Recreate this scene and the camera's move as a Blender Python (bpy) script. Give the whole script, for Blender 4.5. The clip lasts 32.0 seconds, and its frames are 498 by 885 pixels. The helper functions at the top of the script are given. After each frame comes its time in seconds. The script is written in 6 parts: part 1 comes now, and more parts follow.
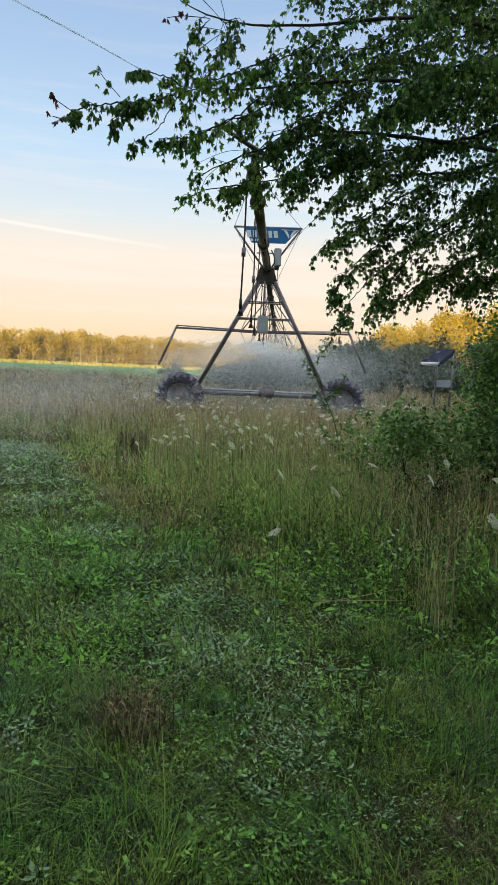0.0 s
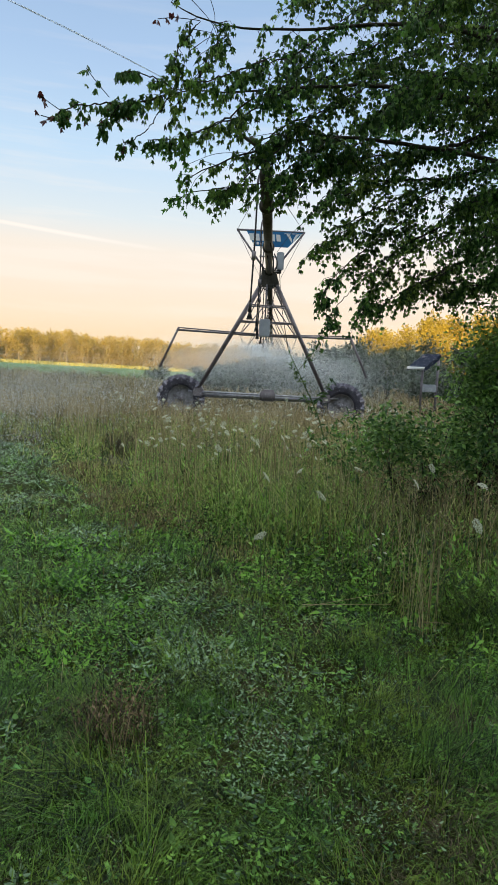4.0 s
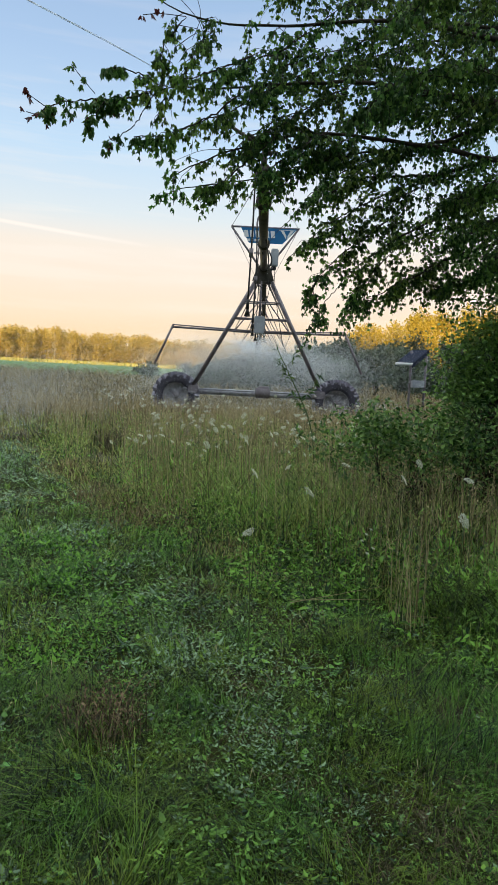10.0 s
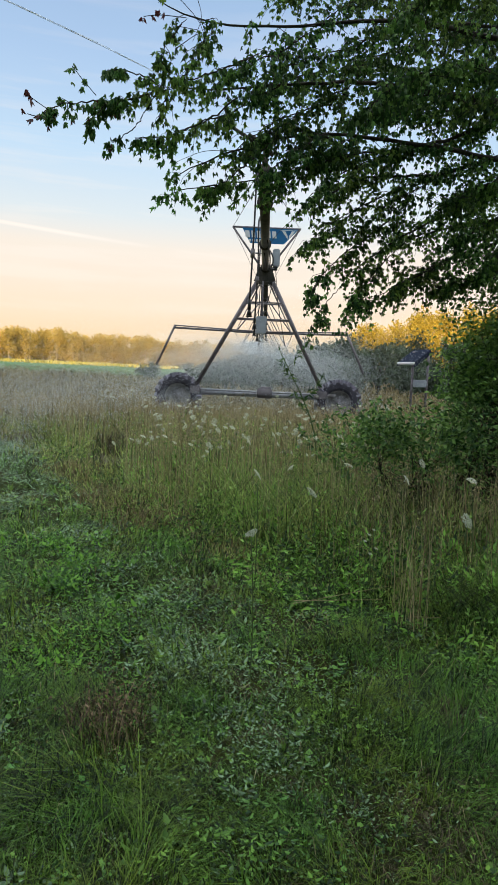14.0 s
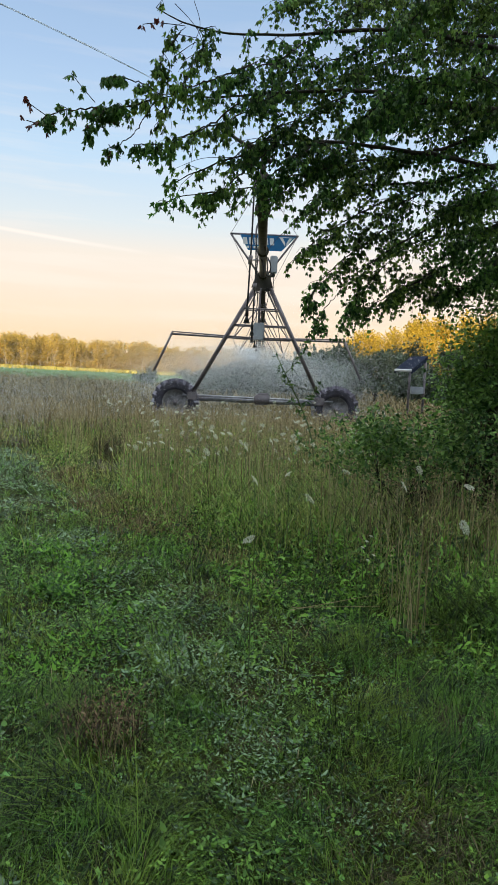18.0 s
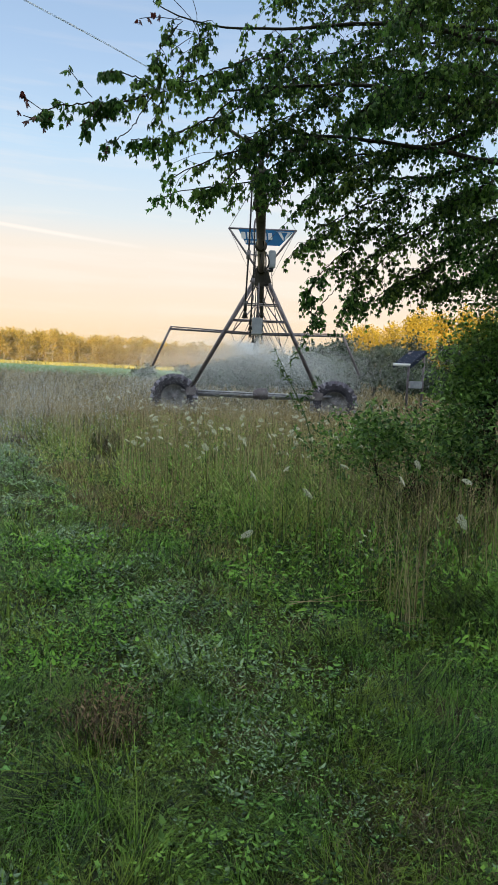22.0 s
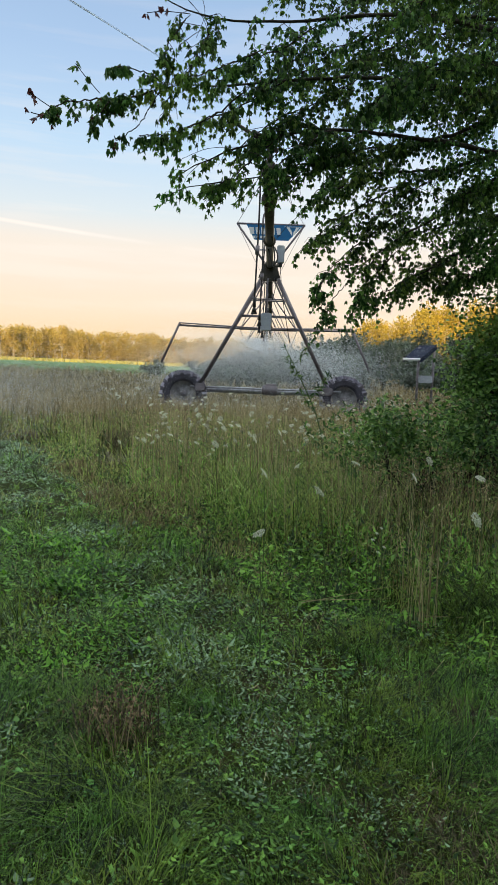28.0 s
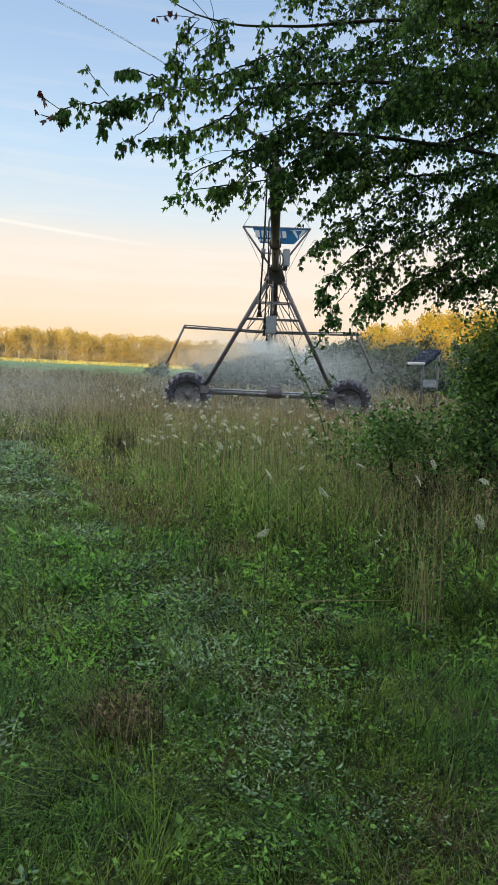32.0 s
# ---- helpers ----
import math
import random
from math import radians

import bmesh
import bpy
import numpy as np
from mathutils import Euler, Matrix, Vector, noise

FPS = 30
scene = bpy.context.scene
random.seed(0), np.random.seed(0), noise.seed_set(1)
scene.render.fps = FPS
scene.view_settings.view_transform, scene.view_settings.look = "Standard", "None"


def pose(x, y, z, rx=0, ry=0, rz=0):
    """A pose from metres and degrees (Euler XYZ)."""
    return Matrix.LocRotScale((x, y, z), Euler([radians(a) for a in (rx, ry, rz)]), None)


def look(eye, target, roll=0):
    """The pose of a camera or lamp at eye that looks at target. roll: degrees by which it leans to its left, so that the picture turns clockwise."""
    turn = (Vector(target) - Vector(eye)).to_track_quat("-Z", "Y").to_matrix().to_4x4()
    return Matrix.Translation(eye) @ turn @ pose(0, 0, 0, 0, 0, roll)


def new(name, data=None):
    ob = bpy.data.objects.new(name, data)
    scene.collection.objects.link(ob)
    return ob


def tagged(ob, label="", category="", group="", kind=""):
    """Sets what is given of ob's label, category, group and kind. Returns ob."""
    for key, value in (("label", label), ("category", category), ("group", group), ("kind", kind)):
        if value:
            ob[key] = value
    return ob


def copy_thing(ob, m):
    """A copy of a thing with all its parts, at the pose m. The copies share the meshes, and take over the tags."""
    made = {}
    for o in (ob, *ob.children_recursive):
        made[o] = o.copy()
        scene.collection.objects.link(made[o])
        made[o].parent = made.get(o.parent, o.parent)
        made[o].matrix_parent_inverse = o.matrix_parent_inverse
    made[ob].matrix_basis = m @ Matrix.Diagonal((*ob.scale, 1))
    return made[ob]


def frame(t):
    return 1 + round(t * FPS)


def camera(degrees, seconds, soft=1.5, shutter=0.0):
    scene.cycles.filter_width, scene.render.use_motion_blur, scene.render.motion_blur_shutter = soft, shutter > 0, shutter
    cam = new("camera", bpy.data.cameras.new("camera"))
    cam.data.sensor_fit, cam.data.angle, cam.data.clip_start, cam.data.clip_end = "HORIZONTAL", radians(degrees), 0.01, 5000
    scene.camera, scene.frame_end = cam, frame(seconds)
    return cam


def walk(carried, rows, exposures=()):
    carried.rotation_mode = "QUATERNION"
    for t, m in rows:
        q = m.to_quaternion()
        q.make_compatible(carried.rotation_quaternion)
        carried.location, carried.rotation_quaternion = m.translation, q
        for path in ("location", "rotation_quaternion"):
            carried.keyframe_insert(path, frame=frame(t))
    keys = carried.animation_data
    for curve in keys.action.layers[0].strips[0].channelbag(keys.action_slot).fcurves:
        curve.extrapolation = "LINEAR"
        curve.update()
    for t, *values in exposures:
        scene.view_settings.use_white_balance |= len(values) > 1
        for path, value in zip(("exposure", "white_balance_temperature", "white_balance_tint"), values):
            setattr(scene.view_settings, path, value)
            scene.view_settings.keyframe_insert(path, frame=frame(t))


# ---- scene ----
cam = camera(40.0, 32.0, soft=0.9)
PATH = [
    (0, -0.0031, -0.0021, 1.4956, 83.763, -2.441, 2.255),
    (0.5, -0.0027, -0.0028, 1.4949, 83.794, -2.545, 1.971),
    (1, -0.0043, -0.0021, 1.4937, 83.797, -2.751, 1.814),
    (1.5, -0.0052, 0.0014, 1.4966, 83.789, -2.987, 1.647),
    (2, -0.0053, 0.0039, 1.4968, 83.891, -3.032, 1.438),
    (2.5, -0.0058, 0.0041, 1.4974, 84.027, -3.094, 1.366),
    (3, -0.0048, 0.0051, 1.498, 84.029, -3.091, 1.32),
    (3.5, -0.0054, 0.0039, 1.4986, 83.99, -3.124, 1.239),
    (5.5, -0.0039, 0.0042, 1.4983, 84.101, -3.006, 0.967),
    (6, -0.0038, 0.008, 1.4975, 84.076, -3.062, 0.876),
    (6.5, -0.0047, 0.0108, 1.4973, 84.081, -3.071, 0.749),
    (7, -0.0015, 0.0109, 1.496, 84.043, -3.031, 0.598),
    (7.5, -0.0003, 0.0107, 1.4966, 83.899, -3.008, 0.464),
    (8, 0.0012, 0.0094, 1.5, 83.765, -3.023, 0.459),
    (8.5, 0.0002, 0.0056, 1.4985, 83.765, -2.992, 0.398),
    (9, 0, 0, 1.5, 83.693, -2.983, 0.332),
    (9.5, 0.0012, -0.0042, 1.5003, 83.722, -2.926, 0.235),
    (10, 0.0029, -0.0063, 1.5009, 83.761, -2.89, 0.249),
    (10.5, 0.003, -0.0105, 1.4988, 83.803, -2.874, 0.182),
    (11, 0.0041, -0.0109, 1.5002, 83.83, -2.793, 0.127),
    (11.5, 0.0031, -0.0144, 1.5, 83.842, -2.699, 0.081),
    (12, 0.0032, -0.0125, 1.4996, 83.789, -2.726, 0.071),
    (12.5, 0.002, -0.0098, 1.5003, 83.759, -2.638, 0.205),
    (13, 0.0021, -0.0086, 1.5, 83.752, -2.64, 0.365),
    (13.5, 0.0014, -0.0056, 1.5051, 83.765, -2.622, 0.421),
    (14, 0.0017, -0.0064, 1.5048, 83.767, -2.625, 0.41),
    (14.5, 0.0017, -0.0076, 1.5012, 83.784, -2.663, 0.354),
    (16.5, -0.0012, -0.003, 1.5029, 84.22, -2.682, 0.207),
    (17, -0.0022, -0.0033, 1.5026, 84.271, -2.703, 0.241),
    (17.5, -0.0016, -0.0048, 1.5025, 84.294, -2.77, 0.133),
    (18, -0.0015, -0.0044, 1.5032, 84.31, -2.772, 0.181),
    (18.5, -0.0029, -0.0006, 1.5029, 84.282, -2.723, 0.301),
    (19, -0.0029, 0.0005, 1.5022, 84.217, -2.78, 0.27),
    (19.5, -0.0024, -0.001, 1.5012, 84.131, -2.774, 0.247),
    (20, -0.0003, -0.0019, 1.505, 83.968, -2.697, 0.165),
    (20.5, 0.0016, -0.0062, 1.5049, 83.91, -2.665, 0.145),
    (21, 0.0021, -0.0102, 1.5061, 83.812, -2.686, 0.121),
    (21.5, 0.004, -0.0115, 1.5057, 83.852, -2.718, 0.132),
    (22, 0.0033, -0.0122, 1.5056, 83.892, -2.625, 0.08),
    (22.5, 0.0014, -0.0117, 1.5068, 83.869, -2.675, -0.015),
    (23, 0.0006, -0.011, 1.5074, 83.862, -2.755, -0.055),
    (23.5, 0.0004, -0.0101, 1.5052, 83.915, -2.789, -0.053),
    (24, 0.0021, -0.0103, 1.506, 84.044, -2.842, -0.074),
    (24.5, 0.003, -0.0114, 1.5077, 84.107, -2.7, -0.031),
    (25, 0.0012, -0.0113, 1.5078, 84.135, -2.787, -0.031),
    (25.5, -0.0007, -0.0096, 1.5057, 84.1, -2.761, -0.016),
    (27.5, -0.0022, 0.004, 1.5123, 83.662, -2.552, 0.726),
    (28, -0.0079, 0.0187, 1.5158, 83.476, -2.236, 0.805),
    (28.5, -0.0129, 0.0199, 1.5208, 83.645, -2.232, 0.974),
    (29, -0.0175, 0.0224, 1.514, 83.508, -2.588, 1.489),
    (29.5, -0.0148, 0.022, 1.5137, 83.458, -3.084, 1.529),
    (30, -0.0081, 0.0064, 1.5066, 82.979, -3.362, 1.499),
    (30.5, -0.008, 0.0009, 1.5065, 82.787, -3.444, 1.503),
    (31, -0.0117, 0.0092, 1.5108, 83.356, -3.228, 1.403),
    (31.5, -0.0117, -0.0018, 1.5058, 83.876, -2.794, 1.205),
    (32, -0.0141, -0.006, 1.505, 83.726, -2.668, 1.171),
]
walk(cam, [(t, pose(*p)) for t, *p in PATH])

# ---- light ----
SUN_EL, SUN_AZ = 8.5, 184.0        # degrees; the azimuth runs clockwise from +y
world = bpy.data.worlds.new("sky")
scene.world = world
world.use_nodes = True


def build_world():
    nt = world.node_tree
    nt.nodes.clear()
    N, L = nt.nodes.new, nt.links.new
    out, bg = N("ShaderNodeOutputWorld"), N("ShaderNodeBackground")
    sky = N("ShaderNodeTexSky")
    sky.sky_type, sky.sun_disc = "NISHITA", False
    sky.sun_elevation, sky.sun_rotation = radians(SUN_EL), radians(SUN_AZ)
    sky.dust_density, sky.ozone_density = 2.0, 2.0
    geo, sep = N("ShaderNodeTexCoord"), N("ShaderNodeSeparateXYZ")
    L(geo.outputs["Generated"], sep.inputs[0])
    ramp = N("ShaderNodeValToRGB")
    stops = ((0.0, (0.55, 0.40, 0.22)), (0.06, (0.56, 0.432, 0.315)), (0.10, (0.55, 0.442, 0.35)), (0.158, (0.53, 0.46, 0.39)), (0.20, (0.42, 0.45, 0.46)),
             (0.277, (0.31, 0.405, 0.50)), (0.38, (0.235, 0.325, 0.455)), (0.47, (0.19, 0.275, 0.405)), (0.72, (0.72, 0.80, 0.80)), (1.0, (1.15, 1.18, 1.06)))
    els = ramp.color_ramp.elements
    els[0].position, els[0].color = stops[0][0], (*stops[0][1], 1)
    els[1].position, els[1].color = stops[-1][0], (*stops[-1][1], 1)
    for p, c in stops[1:-1]:
        e = els.new(p)
        e.color = (*c, 1)
    L(sep.outputs["Z"], ramp.inputs[0])
    # thin streaks of cloud
    mp, nz, cr = N("ShaderNodeMapping"), N("ShaderNodeTexNoise"), N("ShaderNodeValToRGB")
    mp.inputs["Scale"].default_value = (1.7, 1.1, 21.0)
    mp.inputs["Rotation"].default_value = (0, radians(2.0), 0)
    nz.inputs["Scale"].default_value, nz.inputs["Detail"].default_value, nz.inputs["Roughness"].default_value = 1.7, 6, 0.55
    cr.color_ramp.elements[0].position, cr.color_ramp.elements[1].position = 0.50, 0.63
    L(geo.outputs["Generated"], mp.inputs[0]), L(mp.outputs[0], nz.inputs[0]), L(nz.outputs[0], cr.inputs[0])
    fade = N("ShaderNodeMapRange")
    fade.inputs["From Min"].default_value, fade.inputs["From Max"].default_value = 0.50, 0.20
    fade.inputs["To Max"].default_value = 0.30
    L(sep.outputs["Z"], fade.inputs["Value"])
    mul, cloud = N("ShaderNodeMath"), N("ShaderNodeMixRGB")
    mul.operation = "MULTIPLY"
    L(cr.outputs[0], mul.inputs[0]), L(fade.outputs[0], mul.inputs[1])
    cloud.inputs[2].default_value = (0.58, 0.51, 0.45, 1)
    # one long crisp streak
    tilt, off, streak, both = N("ShaderNodeMath"), N("ShaderNodeMath"), N("ShaderNodeMapRange"), N("ShaderNodeMath")
    tilt.operation, off.operation, both.operation = "MULTIPLY_ADD", "ABSOLUTE", "MAXIMUM"
    tilt.inputs[1].default_value = 0.08
    shift = N("ShaderNodeMath")
    shift.operation, shift.inputs[1].default_value = "SUBTRACT", 0.149
    L(sep.outputs["Z"], shift.inputs[0]), L(sep.outputs["X"], tilt.inputs[0]), L(shift.outputs[0], tilt.inputs[2]), L(tilt.outputs[0], off.inputs[0])
    streak.inputs["From Min"].default_value, streak.inputs["From Max"].default_value = 0.0035, 0.0005
    L(off.outputs[0], streak.inputs["Value"])
    n4, c4, m4 = N("ShaderNodeTexNoise"), N("ShaderNodeValToRGB"), N("ShaderNodeMath")
    n4.inputs["Scale"].default_value = 6.0
    c4.color_ramp.elements[0].position, c4.color_ramp.elements[1].position = 0.42, 0.60
    m4.operation = "MULTIPLY"
    L(geo.outputs["Generated"], n4.inputs[0]), L(n4.outputs[0], c4.inputs[0]), L(c4.outputs[0], m4.inputs[0]), L(streak.outputs[0], m4.inputs[1])
    L(mul.outputs[0], both.inputs[0]), L(m4.outputs[0], both.inputs[1])
    L(both.outputs[0], cloud.inputs[0]), L(ramp.outputs[0], cloud.inputs[1])
    dim, mix = N("ShaderNodeMixRGB"), N("ShaderNodeMixRGB")
    dim.blend_type, dim.inputs[0].default_value, dim.inputs[2].default_value = "MULTIPLY", 1, (0.12, 0.12, 0.12, 1)
    mix.blend_type, mix.inputs[0].default_value = "ADD", 0.12
    L(sky.outputs[0], dim.inputs[1]), L(cloud.outputs[0], mix.inputs[1]), L(dim.outputs[0], mix.inputs[2])
    L(mix.outputs[0], bg.inputs[0]), L(bg.outputs[0], out.inputs[0])
    bg.inputs[1].default_value = 1.0


build_world()
sun = new("sun", bpy.data.lights.new("sun", "SUN"))
sun.data.energy, sun.data.angle, sun.data.color = 5.0, radians(0.6), (1.0, 0.72, 0.36)
sun_way = Vector((math.sin(radians(SUN_AZ)) * math.cos(radians(SUN_EL)), math.cos(radians(SUN_AZ)) * math.cos(radians(SUN_EL)), math.sin(radians(SUN_EL))))
sun.matrix_world = look(sun_way * 60, (0, 0, 0))

scene.view_settings.exposure = 0.8

# ---- materials ----


def material(name, dark, light, rough=0.7, metal=0.0, scale=8.0, fine=60.0, bump=0.2, island=0.0, glow_through=0.0, mid=None, spec=0.4, tint=None):
    """Two noises, coarse and fine, shift the colour between dark and light; island: how much each loose piece differs; glow_through: light let through a leaf."""
    m = bpy.data.materials.new(name)
    m.use_nodes = True
    nt = m.node_tree
    N, L = nt.nodes.new, nt.links.new
    out, b = nt.nodes["Material Output"], nt.nodes["Principled BSDF"]
    co = N("ShaderNodeTexCoord")
    n1, n2, ramp = N("ShaderNodeTexNoise"), N("ShaderNodeTexNoise"), N("ShaderNodeValToRGB")
    n1.inputs["Scale"].default_value, n1.inputs["Detail"].default_value = scale, 4
    n2.inputs["Scale"].default_value, n2.inputs["Detail"].default_value = fine, 3
    L(co.outputs["Object"], n1.inputs[0]), L(co.outputs["Object"], n2.inputs[0])
    mix = N("ShaderNodeMath")
    mix.operation = "MULTIPLY_ADD"
    mix.inputs[1].default_value = 0.35
    L(n2.outputs[0], mix.inputs[0]), L(n1.outputs[0], mix.inputs[2])
    value = mix
    shift = N("ShaderNodeMath")
    shift.operation = "SUBTRACT"
    shift.inputs[1].default_value = 0.17
    L(mix.outputs[0], shift.inputs[0])
    value = shift
    if island:
        g, ma = N("ShaderNodeNewGeometry"), N("ShaderNodeMath")
        ma.operation = "MULTIPLY_ADD"
        ma.inputs[1].default_value = island
        s2 = N("ShaderNodeMath")
        s2.operation = "SUBTRACT"
        s2.inputs[1].default_value = island * 0.5
        L(g.outputs["Random Per Island"], ma.inputs[0]), L(value.outputs[0], ma.inputs[2]), L(ma.outputs[0], s2.inputs[0])
        value = s2
    e = ramp.color_ramp.elements
    e[0].position, e[1].position, e[0].color, e[1].color = 0.25, 0.75, (*dark, 1), (*light, 1)
    if mid:
        k = e.new(0.5)
        k.color = (*mid, 1)
    L(value.outputs[0], ramp.inputs[0])
    colour = ramp
    if tint:
        # growth differs in hue from patch to patch
        n3, tr3, mu = N("ShaderNodeTexNoise"), N("ShaderNodeValToRGB"), N("ShaderNodeMixRGB")
        n3.inputs["Scale"].default_value, n3.inputs["Detail"].default_value = tint[2], 3
        t3 = tr3.color_ramp.elements
        t3[0].position, t3[1].position, t3[0].color, t3[1].color = 0.38, 0.62, (*tint[0], 1), (*tint[1], 1)
        mu.blend_type, mu.inputs[0].default_value = "MULTIPLY", 1
        L(co.outputs["Object"], n3.inputs[0]), L(n3.outputs[0], tr3.inputs[0]), L(ramp.outputs[0], mu.inputs[1]), L(tr3.outputs[0], mu.inputs[2])
        colour = mu
    L(colour.outputs[0], b.inputs["Base Color"])
    b.inputs["Roughness"].default_value, b.inputs["Metallic"].default_value = rough, metal
    b.inputs["Specular IOR Level"].default_value = spec
    if bump:
        bn = N("ShaderNodeBump")
        bn.inputs["Strength"].default_value, bn.inputs["Distance"].default_value = bump, 0.01
        L(n2.outputs[0], bn.inputs["Height"]), L(bn.outputs[0], b.inputs["Normal"])
    if glow_through:
        tr, ms = N("ShaderNodeBsdfTranslucent"), N("ShaderNodeMixShader")
        ms.inputs[0].default_value = glow_through
        L(colour.outputs[0], tr.inputs[0]), L(b.outputs[0], ms.inputs[1]), L(tr.outputs[0], ms.inputs[2]), L(ms.outputs[0], out.inputs[0])
    return m


M_SOIL = material("soil_and_thatch", (0.010, 0.017, 0.004), (0.046, 0.056, 0.015), 0.95, scale=2.5, fine=40, bump=0.8, spec=0.1, tint=((1.25, 0.95, 0.9), (0.8, 1.1, 0.8), 1.1))
M_LAWN = material("short_grass", (0.005, 0.017, 0.003), (0.185, 0.315, 0.050), 0.5, scale=3.6, fine=16, bump=0, island=1.0, glow_through=0.3, tint=((1.18, 1.02, 0.68), (0.72, 1.03, 0.90), 1.3))
M_THATCH = material("dead_thatch", (0.036, 0.030, 0.017), (0.19, 0.155, 0.088), 0.85, scale=3, fine=20, bump=0, island=0.8)
M_RUSSET = material("russet_seeding_grass", (0.12, 0.085, 0.045), (0.42, 0.31, 0.17), 0.75, scale=2, fine=12, bump=0, island=0.8, glow_through=0.2)
M_BROAD = material("flat_broad_leaf", (0.016, 0.054, 0.010), (0.22, 0.46, 0.085), 0.42, scale=2, fine=14, bump=0, island=0.7, glow_through=0.25, tint=((0.85, 1.0, 1.15), (1.2, 1.05, 0.7), 2.0))
M_LUSH = material("lush_weed_leaf", (0.028, 0.10, 0.008), (0.20, 0.46, 0.045), 0.45, scale=2, fine=14, bump=0, island=0.9, glow_through=0.35)
M_DEW = material("dew_wet_leaf", (0.030, 0.080, 0.028), (0.27, 0.44, 0.22), 0.3, scale=2, fine=14, bump=0, island=0.7, glow_through=0.2, spec=0.7)
M_LAWN_BLUE = material("dewy_weed_leaf", (0.022, 0.064, 0.018), (0.24, 0.45, 0.14), 0.36, scale=1.5, fine=12, bump=0, island=0.5, glow_through=0.25)
M_WEED = material("broad_weed_leaf", (0.013, 0.046, 0.006), (0.25, 0.51, 0.07), 0.45, scale=1.0, fine=10, bump=0, island=0.9, glow_through=0.3)
M_TALL = material("tall_green_grass", (0.036, 0.072, 0.014), (0.50, 0.55, 0.18), 0.55, scale=0.9, fine=6, bump=0, island=1.0, glow_through=0.35, tint=((1.05, 1.0, 0.95), (0.80, 1.05, 0.75), 0.8))
M_DRY = material("dry_grass", (0.20, 0.15, 0.075), (0.62, 0.51, 0.30), 0.75, scale=0.8, fine=8, bump=0, island=0.7, glow_through=0.25)
M_MEADOW = material("meadow_grass", (0.095, 0.082, 0.034), (0.40, 0.32, 0.165), 0.7, scale=0.35, fine=3, bump=0, island=0.9, glow_through=0.25)
M_REDDRY = material("russet_dock", (0.060, 0.045, 0.024), (0.27, 0.195, 0.105), 0.8, scale=3, fine=20, bump=0, island=0.7)
M_GREYDRY = material("flattened_grey_straw", (0.06, 0.05, 0.042), (0.26, 0.22, 0.19), 0.8, scale=3, fine=20, bump=0, island=0.7)
M_CROP = material("field_crop", (0.04, 0.10, 0.025), (0.10, 0.20, 0.05), 0.7, scale=0.25, fine=2.5, bump=0.6, island=0.3)
M_MAPLE = material("maple_leaf", (0.030, 0.086, 0.028), (0.185, 0.39, 0.088), 0.45, scale=0.9, fine=14, bump=0, island=0.65, glow_through=0.42, mid=(0.062, 0.150, 0.040), tint=((0.90, 0.98, 0.96), (1.24, 0.92, 0.78), 1.5), spec=0.22)
M_MAPLE_RED = material("red_maple_leaf", (0.06, 0.018, 0.020), (0.16, 0.05, 0.045), 0.45, scale=2, fine=14, bump=0, island=0.5, glow_through=0.3)
M_BUSH = material("shrub_leaf", (0.034, 0.10, 0.022), (0.27, 0.46, 0.11), 0.45, scale=1.2, fine=12, bump=0, island=0.6, glow_through=0.25)
M_HEDGE = material("hedge_leaf", (0.045, 0.070, 0.048), (0.14, 0.185, 0.115), 0.7, scale=0.4, fine=4, bump=0, island=0.5, glow_through=0.2)
# the far wood's low warm sunlight is painted into its leaf colour
M_WOODS = material("sun_gilded_woodland_leaf", (0.24, 0.19, 0.052), (0.56, 0.43, 0.135), 0.75, scale=0.12, fine=0.8, bump=0, island=0.5, glow_through=0.4, mid=(0.42, 0.32, 0.09))
# gold stands in for evening sun on the young trees' crowns
M_GOLD = material("sun_gilded_leaf", (0.24, 0.19, 0.025), (0.56, 0.42, 0.06), 0.75, scale=0.3, fine=2, bump=0, island=0.45, glow_through=0.2)
M_BARK = material("bark", (0.014, 0.011, 0.008), (0.055, 0.046, 0.036), 0.9, scale=6, fine=45, bump=0.7)
M_PALEBARK = material("pale_bark", (0.16, 0.14, 0.10), (0.42, 0.36, 0.28), 0.9, scale=1, fine=8, bump=0.4)
M_GALV = material("galvanised_steel", (0.26, 0.26, 0.30), (0.50, 0.50, 0.55), 0.45, 0.75, scale=9, fine=70, bump=0.08)
M_PIPE = material("wet_dark_pipe", (0.020, 0.017, 0.014), (0.095, 0.085, 0.07), 0.45, 0.3, scale=5, fine=40, bump=0.15)
# yellow of the blades that imitate sunlight on the far crop
M_SUN_STRIP = material("sunlit_crop_strip", (0.17, 0.18, 0.045), (0.44, 0.40, 0.11), 0.8, scale=0.2, fine=2, bump=0, island=0.5)
M_GALV_DIRTY = material("weathered_steel", (0.105, 0.092, 0.105), (0.27, 0.24, 0.265), 0.55, 0.4, scale=5, fine=50, bump=0.15)
M_RUBBER = material("tyre_rubber", (0.022, 0.020, 0.030), (0.085, 0.078, 0.105), 0.8, scale=5, fine=40, bump=0.3)
# same rubber as the tyre, made paler for the light the lugs catch
M_TREAD = material("light_catching_tread_lug", (0.085, 0.080, 0.11), (0.34, 0.325, 0.41), 0.8, scale=5, fine=40, bump=0.2)
M_RIM = material("mud_splashed_rim", (0.10, 0.095, 0.105), (0.42, 0.40, 0.43), 0.65, 0.2, scale=7, fine=30, bump=0.1)
